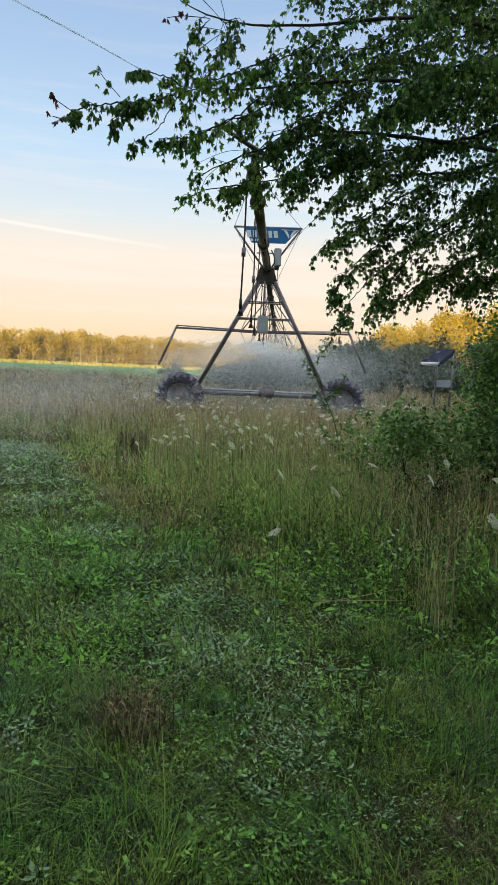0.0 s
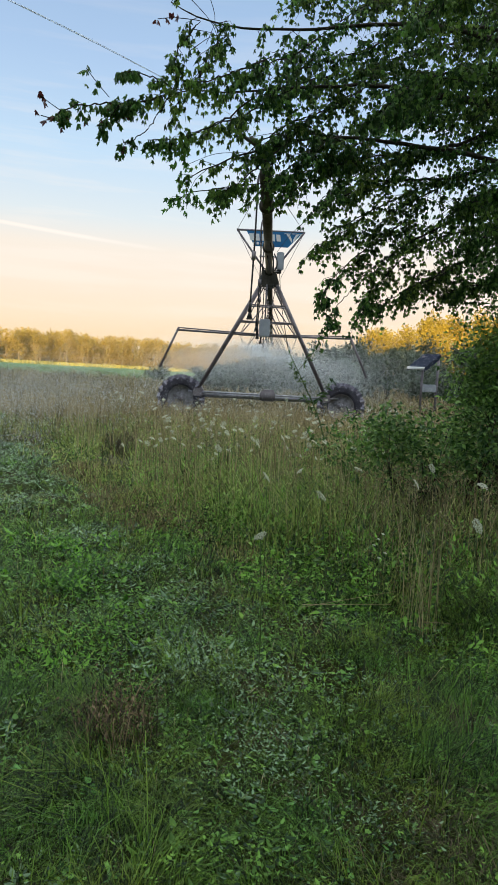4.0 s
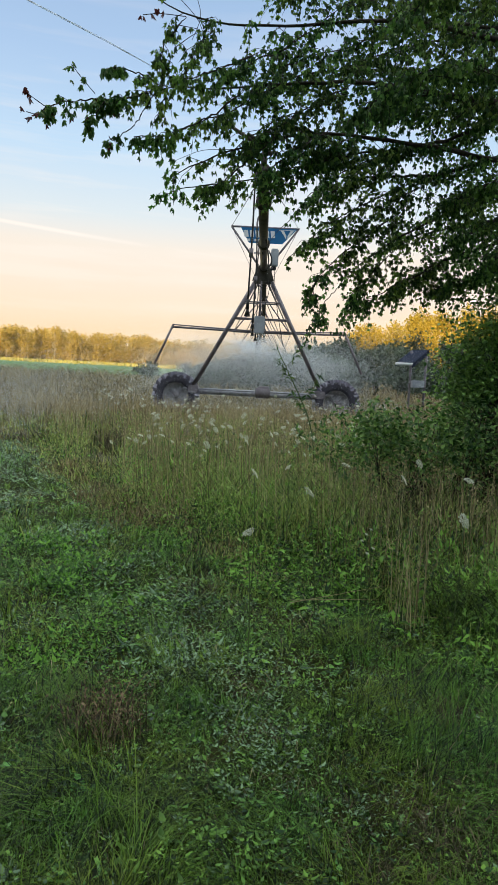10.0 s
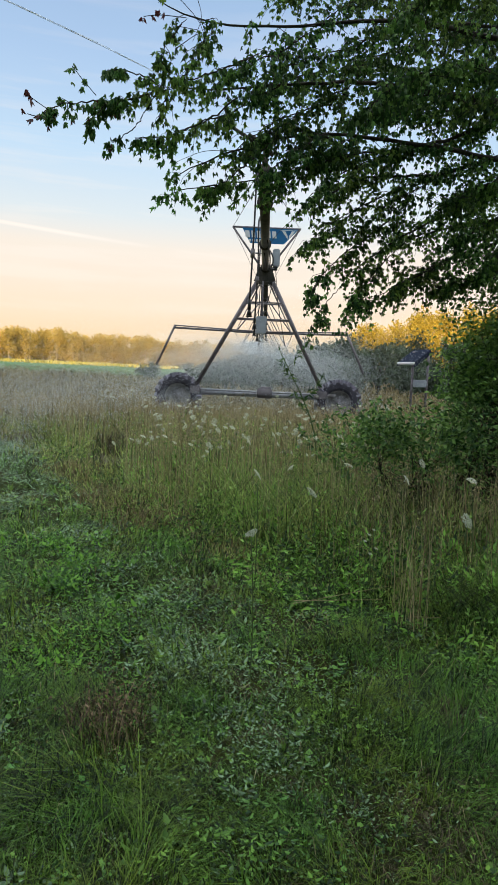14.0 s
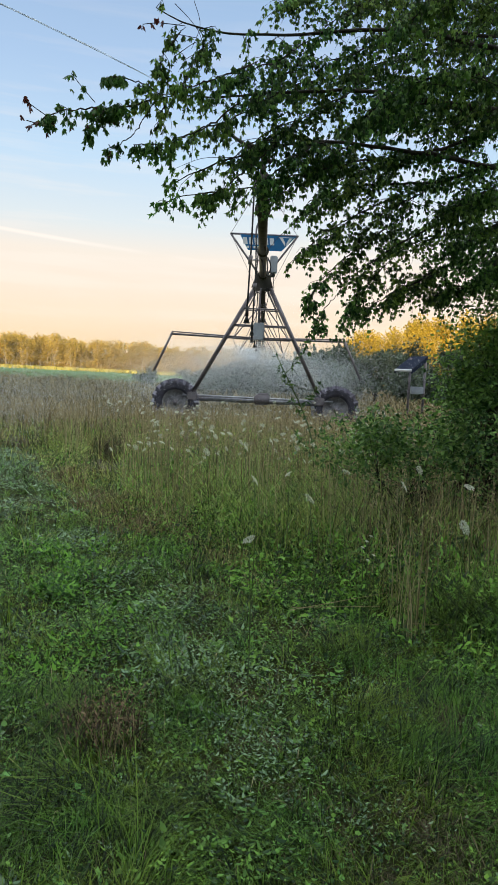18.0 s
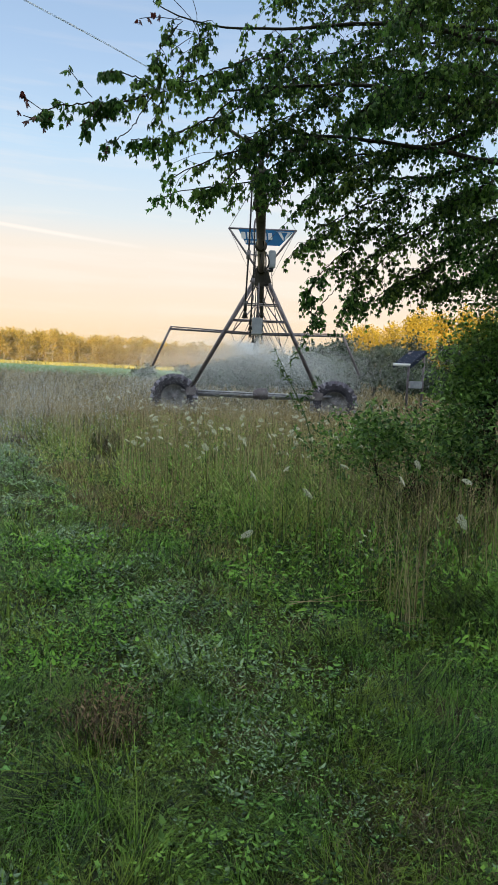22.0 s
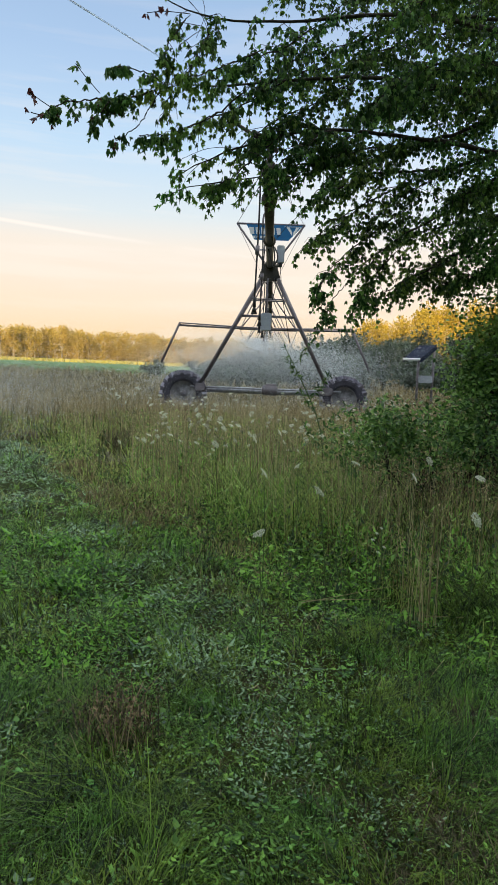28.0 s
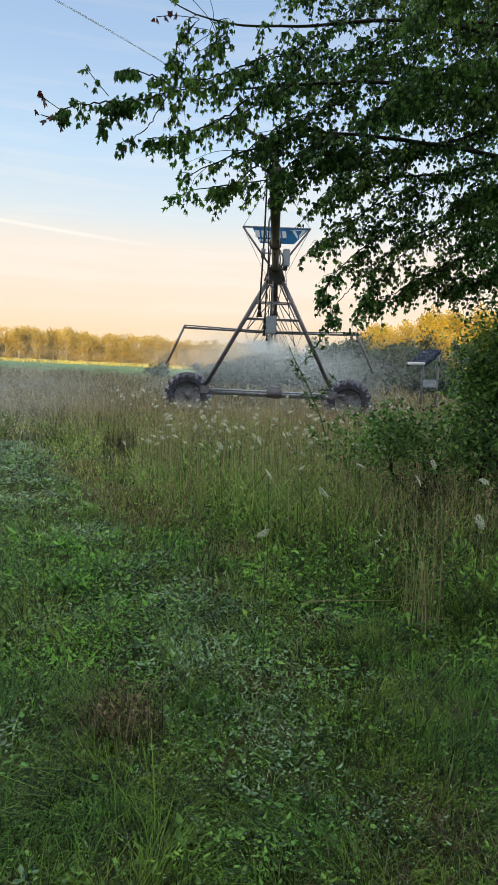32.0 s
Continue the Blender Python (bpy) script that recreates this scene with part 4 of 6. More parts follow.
def build_wheel(name):
    """A tall narrow tractor tyre with slanted lugs on a dished steel rim; its axle lies along y."""
    bm = bag()
    prof = [(0.34, -0.11), (0.40, -0.145), (0.50, -0.150), (0.545, -0.125), (0.553, 0.0), (0.545, 0.125), (0.50, 0.150), (0.40, 0.145), (0.34, 0.11)]
    seg = 48
    rings = [[bm.verts.new((r * math.cos(a), w, r * math.sin(a))) for r, w in prof] for a in (2 * math.pi * k / seg for k in range(seg))]
    for k in range(seg):
        for j in range(len(prof)):
            bm.faces.new((rings[k][j], rings[k][(j + 1) % len(prof)], rings[(k + 1) % seg][(j + 1) % len(prof)], rings[(k + 1) % seg][j]))
    tread = bag()
    for k in range(36):
        a = 2 * math.pi * k / 36
        side = 1 if k % 2 else -1
        m = Matrix.Rotation(-a, 4, "Y") @ pose(0.562, side * 0.075, 0, side * 28, 0, 0)
        bmesh.ops.create_cube(tread, size=1, matrix=m @ Matrix.Diagonal((0.120, 0.19, 0.058, 1)))
    tyre = part(name, bm, M_RUBBER, label="black tractor tyre, mud-dusted", smooth=False)
    part("tread", tread, M_TREAD, tyre, "tread lugs, the light they catch painted as paler grey", smooth=False)
    bm = bag()
    prof = [(0.35, -0.10), (0.33, -0.09), (0.31, -0.02), (0.22, 0.02), (0.10, 0.0), (0.06, -0.03)]
    rings = [[bm.verts.new((r * math.cos(a), w, r * math.sin(a))) for r, w in prof] for a in (2 * math.pi * k / seg for k in range(seg))]
    for k in range(seg):
        for j in range(len(prof) - 1):
            bm.faces.new((rings[k][j], rings[k][j + 1], rings[(k + 1) % seg][j + 1], rings[(k + 1) % seg][j]))
    rim = part("rim", bm, M_RIM, tyre, "dished galvanised rim")
    bm = bag()
    rod(bm, (0, -0.06, 0), (0, 0.12, 0), 0.07, seg=14)
    for k in range(8):
        a = k * math.pi / 4
        rod(bm, (0.13 * math.cos(a), -0.03, 0.13 * math.sin(a)), (0.13 * math.cos(a), 0.02, 0.13 * math.sin(a)), 0.013, seg=6)
    part("hub", bm, M_GALV_DIRTY, tyre)
    return tyre


def tower_frame(root, dy):
    """Legs, base beam, drive and braces of one tower; the origin of root lies under the pipeline at ground level."""
    top = PIPE_Z - 0.32 - GROUND
    for s, foot, head in ((-1, -1.72, -0.20), (1, 1.66, 0.22)):
        for d in (-0.30, 0.30):
            bm = bag()
            rod(bm, (foot, dy + d * 0.35, 0.82), (head, dy + d, top), 0.041, seg=10)
            part("leg", bm, M_GALV_DIRTY, root, "square-tubed steel leg")
        bm = bag()
        slab(bm, (foot + s * -0.03, dy, 0.78), (0.26, 0.34, 0.20), bevel=0.02)
        part("leg_bracket", bm, M_GALV_DIRTY, root, smooth=False)
        bm = bag()
        slab(bm, (s * 2.06 + 0.02, dy + 0.19, 0.59), (0.24, 0.22, 0.26), bevel=0.03)
        part("wheel_gearbox", bm, M_GALV_DIRTY, root, "mud-splashed wheel gearbox", smooth=False)
    bm = bag()
    rod(bm, (-2.05, dy + 0.10, 0.72), (2.08, dy + 0.10, 0.72), 0.075, seg=12)
    part("base_beam", bm, M_GALV, root, "galvanised base beam")
    bm = bag()
    rod(bm, (-1.95, dy - 0.10, 0.79), (1.98, dy - 0.10, 0.79), 0.028, seg=8)
    part("drive_shaft", bm, M_GALV, root)
    bm = bag()
    slab(bm, (0.13, dy - 0.05, 0.76), (0.40, 0.30, 0.26), bevel=0.03)
    rod(bm, (0.02, dy - 0.08, 0.88), (0.30, dy - 0.08, 0.88), 0.06, seg=14)
    part("drive_motor", bm, M_GALV_DIRTY, root, "grey centre drive motor")
    for z, a, b in ((2.66, -0.70, 0.72), (3.08, -0.50, 0.52)):
        bm = bag()
        for d in (-0.22, 0.22):
            rod(bm, (a, dy + d, z), (b, dy + d, z), 0.018, seg=6)
        part("cross_brace", bm, M_GALV_DIRTY, root)
    v = [(-0.16, top + 0.36), (0.16, top + 0.36), (0.28, top), (-0.28, top)]
    for d in (-0.32, 0.32):
        bm = bag()
        f = [bm.verts.new((x, dy + d, z)) for x, z in v]
        g = [bm.verts.new((x, dy + d + 0.02, z)) for x, z in v]
        bm.faces.new(f), bm.faces.new(g[::-1])
        for k in range(4):
            bm.faces.new((f[k], g[k], g[(k + 1) % 4], f[(k + 1) % 4]))
        part("head_plate", bm, M_PIPE, root, "trapezoid steel head plate", smooth=False)


def truss(root, y0, y1):
    """The pipe span's hanging truss: two lower rods that bow down, struts and cross ties."""
    bays = 7
    ys = np.linspace(y0, y1, bays + 1)
    zt = PIPE_Z - GROUND
    sag = [0.30 + 1.45 * math.sin(math.pi * min(max(k / bays, 0), 1)) ** 0.45 if 0 < k < bays else 0.30 for k in range(bays + 1)]
    half = [0.12 if k in (0, bays) else 1.0 for k in range(bays + 1)]
    for s in (-1, 1):
        for k in range(bays):
            bm = bag()
            rod(bm, (s * half[k], ys[k], zt - sag[k]), (s * half[k + 1], ys[k + 1], zt - sag[k + 1]), 0.012, seg=6)
            part("truss_rod", bm, M_GALV_DIRTY, root)
        for k in range(1, bays):
            bm = bag()
            rod(bm, (s * half[k], ys[k], zt - sag[k]), (0, ys[k], zt), 0.022, seg=6)
            rod(bm, (s * half[k], ys[k], zt - sag[k]), (0, ys[k - 1], zt), 0.014, seg=6)
            part("truss_strut", bm, M_GALV_DIRTY, root)
    for k in range(1, bays):
        bm = bag()
        rod(bm, (-half[k], ys[k], zt - sag[k]), (half[k], ys[k], zt - sag[k]), 0.018, seg=6)
        part("truss_tie", bm, M_GALV_DIRTY, root)


def drop_hose(root, y, end_z, weight, k):
    """A gooseneck, a black hose, its weight and the sprinkler that hangs on it."""
    zt = PIPE_Z - GROUND
    bm = bag()
    tube(bm, smooth_line([(0, y, zt + 0.07), (-0.02, y, zt + 0.22), (-0.08, y, zt + 0.25), (-0.12, y, zt + 0.14), (-0.12, y, zt - 0.02)], 12), [0.018] * 12, 7)
    goose = part("gooseneck", bm, M_GALV_DIRTY, root)
    bm = bag()
    lean = 0.03 * math.sin(k * 2.1)
    tube(bm, smooth_line([(-0.12, y, zt - 0.02), (-0.12 + lean, y, zt - 0.6), (-0.14 + lean, y, end_z + 0.12)], 9), [0.013] * 9, 7)
    hose = part("drop_hose", bm, M_HOSE, root, "black rubber drop hose")
    x = -0.14 + lean
    bm = bag()
    rod(bm, (x, y, end_z + 0.0), (x, y, end_z + 0.14), 0.026, 0.020, 10)
    part("sprinkler_weight", bm, M_HOSE, root)
    bm = bag()
    rod(bm, (x, y, end_z - 0.08), (x, y, end_z), 0.040, 0.018, 12)
    rod(bm, (x, y, end_z - 0.10), (x, y, end_z - 0.085), 0.046, 0.046, 12)
    part("sprinkler_head", bm, M_HOSE, root)
    if weight:
        bm = bag()
        rod(bm, (-0.128 + lean, y, zt - 0.98), (-0.125 + lean, y, zt - 0.86), 0.03, seg=10)
        part("hose_clamp", bm, M_GALV_DIRTY, root)
    return goose, hose


def build_machine():
    root = tagged(empty("irrigation_machine", (MX, MY, GROUND)), "galvanised steel pivot irrigation tower creeping through wet meadow", "irrigation machine")
    zt = PIPE_Z - GROUND
    bm = bag()
    rod(bm, (0, -8.95, zt), (0, 0.0, zt), 0.084, seg=18)
    for y in (-7.2, -3.7, -0.4):
        rod(bm, (0, y - 0.02, zt), (0, y + 0.02, zt), 0.125, seg=18)
    part("overhang_pipe", bm, M_PIPE, root, "wet galvanised overhang pipe")
    bm = bag()
    rod(bm, (0, 0.0, zt), (0, 42.0, zt), 0.084, seg=14)
    for y in (0.4, 7, 14, 21, 28, 35):
        rod(bm, (0, y - 0.02, zt), (0, y + 0.02, zt), 0.125, seg=14)
    part("span_pipe", bm, M_PIPE, root)
    tower_frame(root, 0.0)
    tower_frame(root, 42.0)
    truss(root, 0.4, 41.6)
    # cable mast with the sign on it
    zb = 4.98
    bm = bag()
    rod(bm, (-0.89, 0, zb), (0.86, 0, zb), 0.026, seg=8)
    part("mast_bar", bm, M_GALV_DIRTY, root)
    for x in (-0.88, 0.84):
        bm = bag()
        rod(bm, (x, 0, zb), (x * 0.16, 0, zt + 0.10), 0.026, seg=8)
        part("mast_strut", bm, M_GALV_DIRTY, root)
        bm = bag()
        rod(bm, (x, 0, zb), (0, -8.5, zt + 0.09), 0.006, seg=5)
        part("stay_cable", bm, M_GALV_DIRTY, root)
        bm = bag()
        rod(bm, (x, 0, zb), (0.12 * x, 5.0, zt + 0.09), 0.006, seg=5)
        part("stay_cable", bm, M_GALV_DIRTY, root)
    bm = bag()
    rod(bm, (-0.28, 0, zt + 0.42), (0.28, 0, zt + 0.42), 0.02, seg=8)
    part("mast_tie", bm, M_GALV, root)
    bm = bag()
    y = -0.045
    v = [(-0.64, zb - 0.02), (0.80, zb - 0.02), (0.44, zb - 0.40), (-0.42, zb - 0.40)]
    f = [bm.verts.new((a, y, b)) for a, b in v]
    g = [bm.verts.new((a, y + 0.012, b)) for a, b in v]
    bm.faces.new(f), bm.faces.new(g[::-1])
    for k in range(4):
        bm.faces.new((f[k], g[k], g[(k + 1) % 4], f[(k + 1) % 4]))
    sign = part("sign", bm, M_SIGN, root, "blue sheet-metal sign with white shapes", smooth=False)

    def mark(pts, name="sign_mark"):
        bm = bag()
        f = [bm.verts.new((a, y - 0.012, zb - b)) for a, b in pts]
        g = [bm.verts.new((a, y - 0.004, zb - b)) for a, b in pts]
        bm.faces.new(f), bm.faces.new(g[::-1])
        for k in range(len(pts)):
            bm.faces.new((f[k], g[k], g[(k + 1) % len(pts)], f[(k + 1) % len(pts)]))
        bmesh.ops.recalc_face_normals(bm, faces=bm.faces[:])
        part(name, bm, M_WHITE, sign, smooth=False)

    for x0, w in ((-0.57, 0.14), (-0.41, 0.12), (-0.27, 0.11), (-0.14, 0.11), (-0.01, 0.11), (0.12, 0.13)):
        mark([(x0, 0.09), (x0 + w * 0.8, 0.09), (x0 + w, 0.26), (x0 + w * 0.2, 0.26)])
    for x0 in (-0.46, -0.37, -0.28, -0.19):
        mark([(x0, 0.30), (x0 + 0.06, 0.30), (x0 + 0.06, 0.36), (x0, 0.36)])
    mark([(0.38, 0.07), (0.46, 0.07), (0.53, 0.19), (0.53, 0.28)])
    mark([(0.56, 0.28), (0.56, 0.19), (0.63, 0.07), (0.71, 0.07)])
    mark([(0.33, 0.05), (0.76, 0.05), (0.76, 0.062), (0.33, 0.062)])
    # tower box, control box, hose loops and wiring
    bm = bag()
    slab(bm, (0.26, -0.22, zt + 0.28), (0.19, 0.20, 0.44), bevel=0.025)
    part("tower_box", bm, M_BOXGREY, root, "pale grey weatherproof switch box", smooth=False)
    bm = bag()
    slab(bm, (0.24, -0.24, zt + 0.02), (0.13, 0.13, 0.10), bevel=0.015)
    part("switch_housing", bm, M_HOSE, root, smooth=False)
    bm = bag()
    slab(bm, (-0.04, -0.35, 2.50), (0.27, 0.18, 0.44), bevel=0.02)
    part("control_box", bm, M_BOXGREY, root, "pale grey motor control box", smooth=False)
    bm = bag()
    rod(bm, (-0.04, -0.30, 2.7), (-0.04, -0.20, zt - 0.2), 0.02, seg=8)
    part("box_conduit", bm, M_GALV_DIRTY, root)
    for k, pts in enumerate((
            [(0.10, -0.30, zt + 0.45), (0.20, -0.34, zt + 0.25), (0.18, -0.34, zt + 0.05), (0.06, -0.34, zt - 0.02), (-0.04, -0.33, zt + 0.10)],
            [(-0.02, -3.2, zt - 0.09), (0.04, -2.0, zt - 0.16), (0.02, -1.0, zt - 0.11), (0.10, -0.4, zt - 0.05)],
            [(0.05, -4.6, zt - 0.08), (0.12, -2.6, zt - 0.12), (0.10, -1.2, zt - 0.15), (0.22, -0.3, zt + 0.02)],
            [(0.26, -0.22, zt + 0.02), (0.34, -0.20, 3.2), (0.46, -0.18, 2.6), (0.60, -0.12, 2.0)],
            [(0.20, -0.22, zt - 0.02), (0.16, -0.26, 3.3), (0.05, -0.30, 2.9), (-0.02, -0.32, 2.72)],
            [(-0.14, -0.33, 3.5), (0.0, -0.34, 3.42), (0.12, -0.34, 3.5), (0.14, -0.33, 3.62)])):
        bm = bag()
        tube(bm, smooth_line(pts, 12), [0.016 if k < 3 else 0.009] * 12, 6)
        part("loose_hose" if k < 3 else "wiring", bm, M_HOSE, root)
    # side booms: a long pipe out to each side, with a slanting drop at its end
    for s, x1, x2, z in ((-1, -2.30, -2.74, 2.36), (1, 2.20, 2.68, 2.36)):
        bm = bag()
        rod(bm, (0, 0.35, z - 0.02), (x1, 0.0, z), 0.028, seg=8)
        boom = part("side_boom", bm, M_GALV_DIRTY, root, "rusty brown side boom pipe")
        bm = bag()
        rod(bm, (0, -0.15, z - 0.02), (x1, 0.0, z + 0.06), 0.016, seg=8)
        part("boom_stay", bm, M_GALV_DIRTY, root)
        bm = bag()
        rod(bm, (x1 - s * 0.02, 0, z + 0.06), (x2, 0.0, 1.38), 0.030, seg=8)
        part("boom_drop", bm, M_GALV_DIRTY, root)
    # hanging sprinklers along the pipeline
    for k in range(13):
        drop_hose(root, -8.2 + 2.9 * k, 2.32 - GROUND, k < 3, k)
    # end gun
    bm = bag()
    rod(bm, (0, -8.88, zt), (0, -8.88, zt + 0.24), 0.04, seg=12)
    rod(bm, (0.1, -8.85, zt + 0.22), (-0.50, -9.1, zt + 0.50), 0.035, 0.018, 12)
    slab(bm, (-0.16, -8.95, zt + 0.38), (0.16, 0.10, 0.05), (0, 25, 0), bevel=0.01)
    part("end_gun", bm, M_PIPE, root, "swivelling end gun sprinkler")
    wheels = []
    first = build_wheel("wheel")
    for i, (x, y) in enumerate(((-2.14, 0.0), (2.06, 0.0), (-2.14, 42.0), (2.06, 42.0))):
        w = first if i == 0 else copy_thing(first, pose(0, 0, 0))
        w.parent = root
        wheels.append((w, (x, y, WHEEL_R)))
    return root, wheels


machine, machine_wheels = build_machine()

# ---- solar panel on posts ----


def slab_between(bm, a, b):
    """A flat upright board from a to b."""
    d = b - a
    m = Matrix.Translation((a + b) / 2) @ d.to_track_quat("Y", "Z").to_matrix().to_4x4() @ Matrix.Diagonal((0.03, d.length, 0.13, 1))
    bmesh.ops.create_cube(bm, size=1, matrix=m)


def build_solar():
    root = tagged(empty("solar_panel", (5.9, 25.0, 0.1)), "small dark solar panel on two galvanised posts in the weeds", "solar panel")
    for x in (-0.14, 0.40):
        bm = bag()
        rod(bm, (x, 0, -0.1), (x, 0, 2.28), 0.045, seg=8)
        part("post", bm, M_GALV_DIRTY, root)
    bm = bag()
    corners = [Vector((-0.80, -0.5, 1.84)), Vector((-0.30, -0.9, 1.84)), Vector((0.42, -0.2, 2.36)), Vector((-0.08, 0.3, 2.34))]
    f = [bm.verts.new(c) for c in corners]
    g = [bm.verts.new(c - Vector((0, 0, 0.05))) for c in corners]
    bm.faces.new(f), bm.faces.new(g[::-1])
    for k in range(4):
        bm.faces.new((f[k], g[k], g[(k + 1) % 4], f[(k + 1) % 4]))
    part("panel", bm, M_PANEL, root, "dark blue solar cells under glass", smooth=False)
    bm = bag()
    rod(bm, corners[0] + Vector((0, -0.01, -0.03)), corners[1] + Vector((0, -0.01, -0.03)), 0.045, seg=8)
    part("panel_rail", bm, M_WHITE, root, "bright aluminium lower rail")
    for p, q in ((1, 2), (0, 3)):
        bm = bag()
        slab_between(bm, corners[p] - Vector((0, 0, 0.09)), corners[q] - Vector((0, 0, 0.09)))
        part("side_rail", bm, M_PANEL, root, smooth=False)
    bm = bag()
    slab(bm, (0.12, -0.12, 1.12), (0.45, 0.22, 0.26), bevel=0.02)
    part("battery_box", bm, M_BOXGREY, root, "pale grey battery box", smooth=False)


build_solar()

# ---- the maple whose boughs hang into view ----
TRUNK = (4.3, 6.9)


def build_maple():
    root = tagged(empty("maple_tree", (TRUNK[0], TRUNK[1], 0)), "maple with dark green leaves, a few turning red", "tree")
    o = np.array([TRUNK[0], TRUNK[1], 0.0])
    bm = bag()
    tube(bm, [(0, 0, -0.2), (0.02, 0, 0.4), (-0.03, 0.05, 2.2), (0.05, 0, 4.5), (0, 0.1, 7.5), (0.1, 0, 10)], [0.30, 0.24, 0.20, 0.16, 0.10, 0.03], 14)
    part("trunk", bm, M_BARK, root)
    r = np.random.default_rng(12)
    twigs, P, OUT, SIZE = bag(), [], [], []

    def limb(pts, n, wide, thick=0.007, big=1.0, bare=0.05, droop=0.06):
        """A bough or branch through pts; n: how leafy; wide: how far its twigs reach; bare: the share of its length without twigs."""
        if pts[-1][0] > -0.2:
            n, big = (2.05 if pts[-1][2] > 2.75 else 1.35) * n, 0.86 * big
        else:
            n, big = 1.2 * n, 0.9 * big
        line = smooth_line(pts, 26) - o
        line += r.normal(0, 0.005, line.shape)
        line[:, 2] += 0.03
        if thick > 0.012:
            start = np.array([[0, 0, line[0][2] - 0.4 + 0.15 * r.normal()]])
            line = np.concatenate([smooth_line(np.concatenate([start, line[:1]]), 6), line[1:]])
        bm = bag()
        tube(bm, line, np.linspace(thick, 0.0028, len(line)) * (np.clip(np.arange(len(line)) / 8 + 0.3, 0, 1) if thick < 0.012 else 1), 6)
        part("bough" if thick > 0.012 else "branch", bm, M_BARK, root)
        along = line[-1] - line[len(line) // 2]
        along /= np.linalg.norm(along)
        for _ in range(max(3, int(n / 6.2))):
            t = r.uniform(bare, 1.0) * (len(line) - 1)
            i = int(min(t, len(line) - 2))
            a = line[i] + (line[i + 1] - line[i]) * (t - i)
            way = r.normal(size=3) * np.array([1, 1, 0.55]) + 0.7 * along
            way /= np.linalg.norm(way)
            reach = wide * r.uniform(0.35, 1.8) * (1.15 - 0.7 * t / len(line))
            b = a + way * reach + np.array([0, 0, -0.15 * reach])
            c = b + way * reach * 0.45 + np.array([0, 0, -droop])
            tube(twigs, [a, b, c], [0.0028, 0.002, 0.001], 3)
            m = int(r.integers(6, 12))
            u = np.repeat(np.linspace(0.30, 1.0, (m + 1) // 2), 2)[:m, None]
            q = np.where(u < 0.7, a + (b - a) * u / 0.7, b + (c - b) * (u - 0.7) / 0.3)
            side = r.normal(size=(m, 3)) * np.array([1, 1, 0.4]) + 0.5 * way
            side /= np.linalg.norm(side, axis=1)[:, None]
            P.append(q + side * r.uniform(0.008, 0.04, (m, 1)) + np.array([0, 0, -0.012]))
            OUT.append(side)
            SIZE.append(big * r.uniform(0.034, 0.060, m))

    # the long bough that reaches farthest out, and its side branches
    limb([(2.27, 6.0, 3.75), (0.7, 5.4, 3.65), (0.19, 5.24, 3.55), (-0.16, 5.08, 3.43), (-0.53, 4.91, 3.36), (-0.69, 4.75, 3.28)], 330, 0.15, 0.032)
    limb([(-0.69, 4.75, 3.28), (-0.87, 4.59, 3.15), (-1.09, 4.42, 3.06), (-1.21, 4.26, 2.99), (-1.28, 4.1, 2.88)], 200, 0.05, droop=0.02)
    limb([(-0.67, 4.6, 3.23), (-0.76, 4.53, 3.27), (-0.91, 4.47, 3.28), (-0.98, 4.4, 3.24)], 70, 0.05, 0.005, droop=0.02)
    limb([(-0.73, 4.6, 3.15), (-0.82, 4.53, 2.97), (-0.91, 4.47, 2.86), (-0.96, 4.4, 2.84)], 19, 0.03, 0.004, bare=0.75)
    limb([(-0.96, 4.3, 3.02), (-1.03, 4.3, 2.92), (-1.09, 4.3, 2.89)], 19, 0.03, 0.004, bare=0.6)
    limb([(-0.23, 5.0, 3.25), (-0.44, 4.87, 3.12), (-0.68, 4.73, 2.96), (-0.84, 4.6, 2.92)], 110, 0.06, 0.006, bare=0.25)
    limb([(-0.63, 4.6, 3.22), (-0.66, 4.58, 3.08), (-0.69, 4.55, 3.0)], 30, 0.05, 0.004)
    limb([(0.1, 5.1, 3.48), (-0.01, 5.1, 3.42), (-0.2, 5.0, 3.27), (-0.33, 4.9, 3.14)], 150, 0.10)
    limb([(-0.15, 4.8, 3.31), (-0.36, 4.7, 3.09), (-0.53, 4.6, 2.98), (-0.62, 4.6, 2.93)], 80, 0.08)
    limb([(-0.05, 4.9, 3.6), (-0.3, 4.7, 3.40), (-0.46, 4.6, 3.30), (-0.58, 4.5, 3.24)], 120, 0.08)
    # the topmost bough with its hanging side branches
    limb([(2.37, 6.2, 4.30), (0.98, 5.5, 4.16), (0.38, 5.35, 4.01), (-0.19, 5.2, 3.91), (-0.43, 5.05, 3.84), (-0.56, 4.9, 3.82), (-0.68, 4.75, 3.79), (-0.72, 4.6, 3.76)], 300, 0.13, 0.032)
    limb([(-0.54, 4.7, 3.71), (-0.65, 4.67, 3.55), (-0.69, 4.63, 3.43), (-0.63, 4.6, 3.33)], 95, 0.07, 0.006)
    limb([(-0.37, 4.8, 3.68), (-0.47, 4.77, 3.54), (-0.52, 4.73, 3.41), (-0.57, 4.7, 3.31)], 110, 0.08, 0.006)
    limb([(0.3, 5.1, 3.85), (0.06, 4.95, 3.62), (-0.15, 4.85, 3.5), (-0.29, 4.75, 3.38)], 150, 0.12)
    limb([(0.35, 5.4, 3.9), (0.1, 5.2, 3.62), (-0.1, 5.1, 3.42)], 130, 0.13)
    limb([(0.72, 5.6, 3.73), (0.36, 5.3, 3.43), (0.1, 5.1, 3.18), (-0.09, 5.0, 3.06)], 190, 0.13)
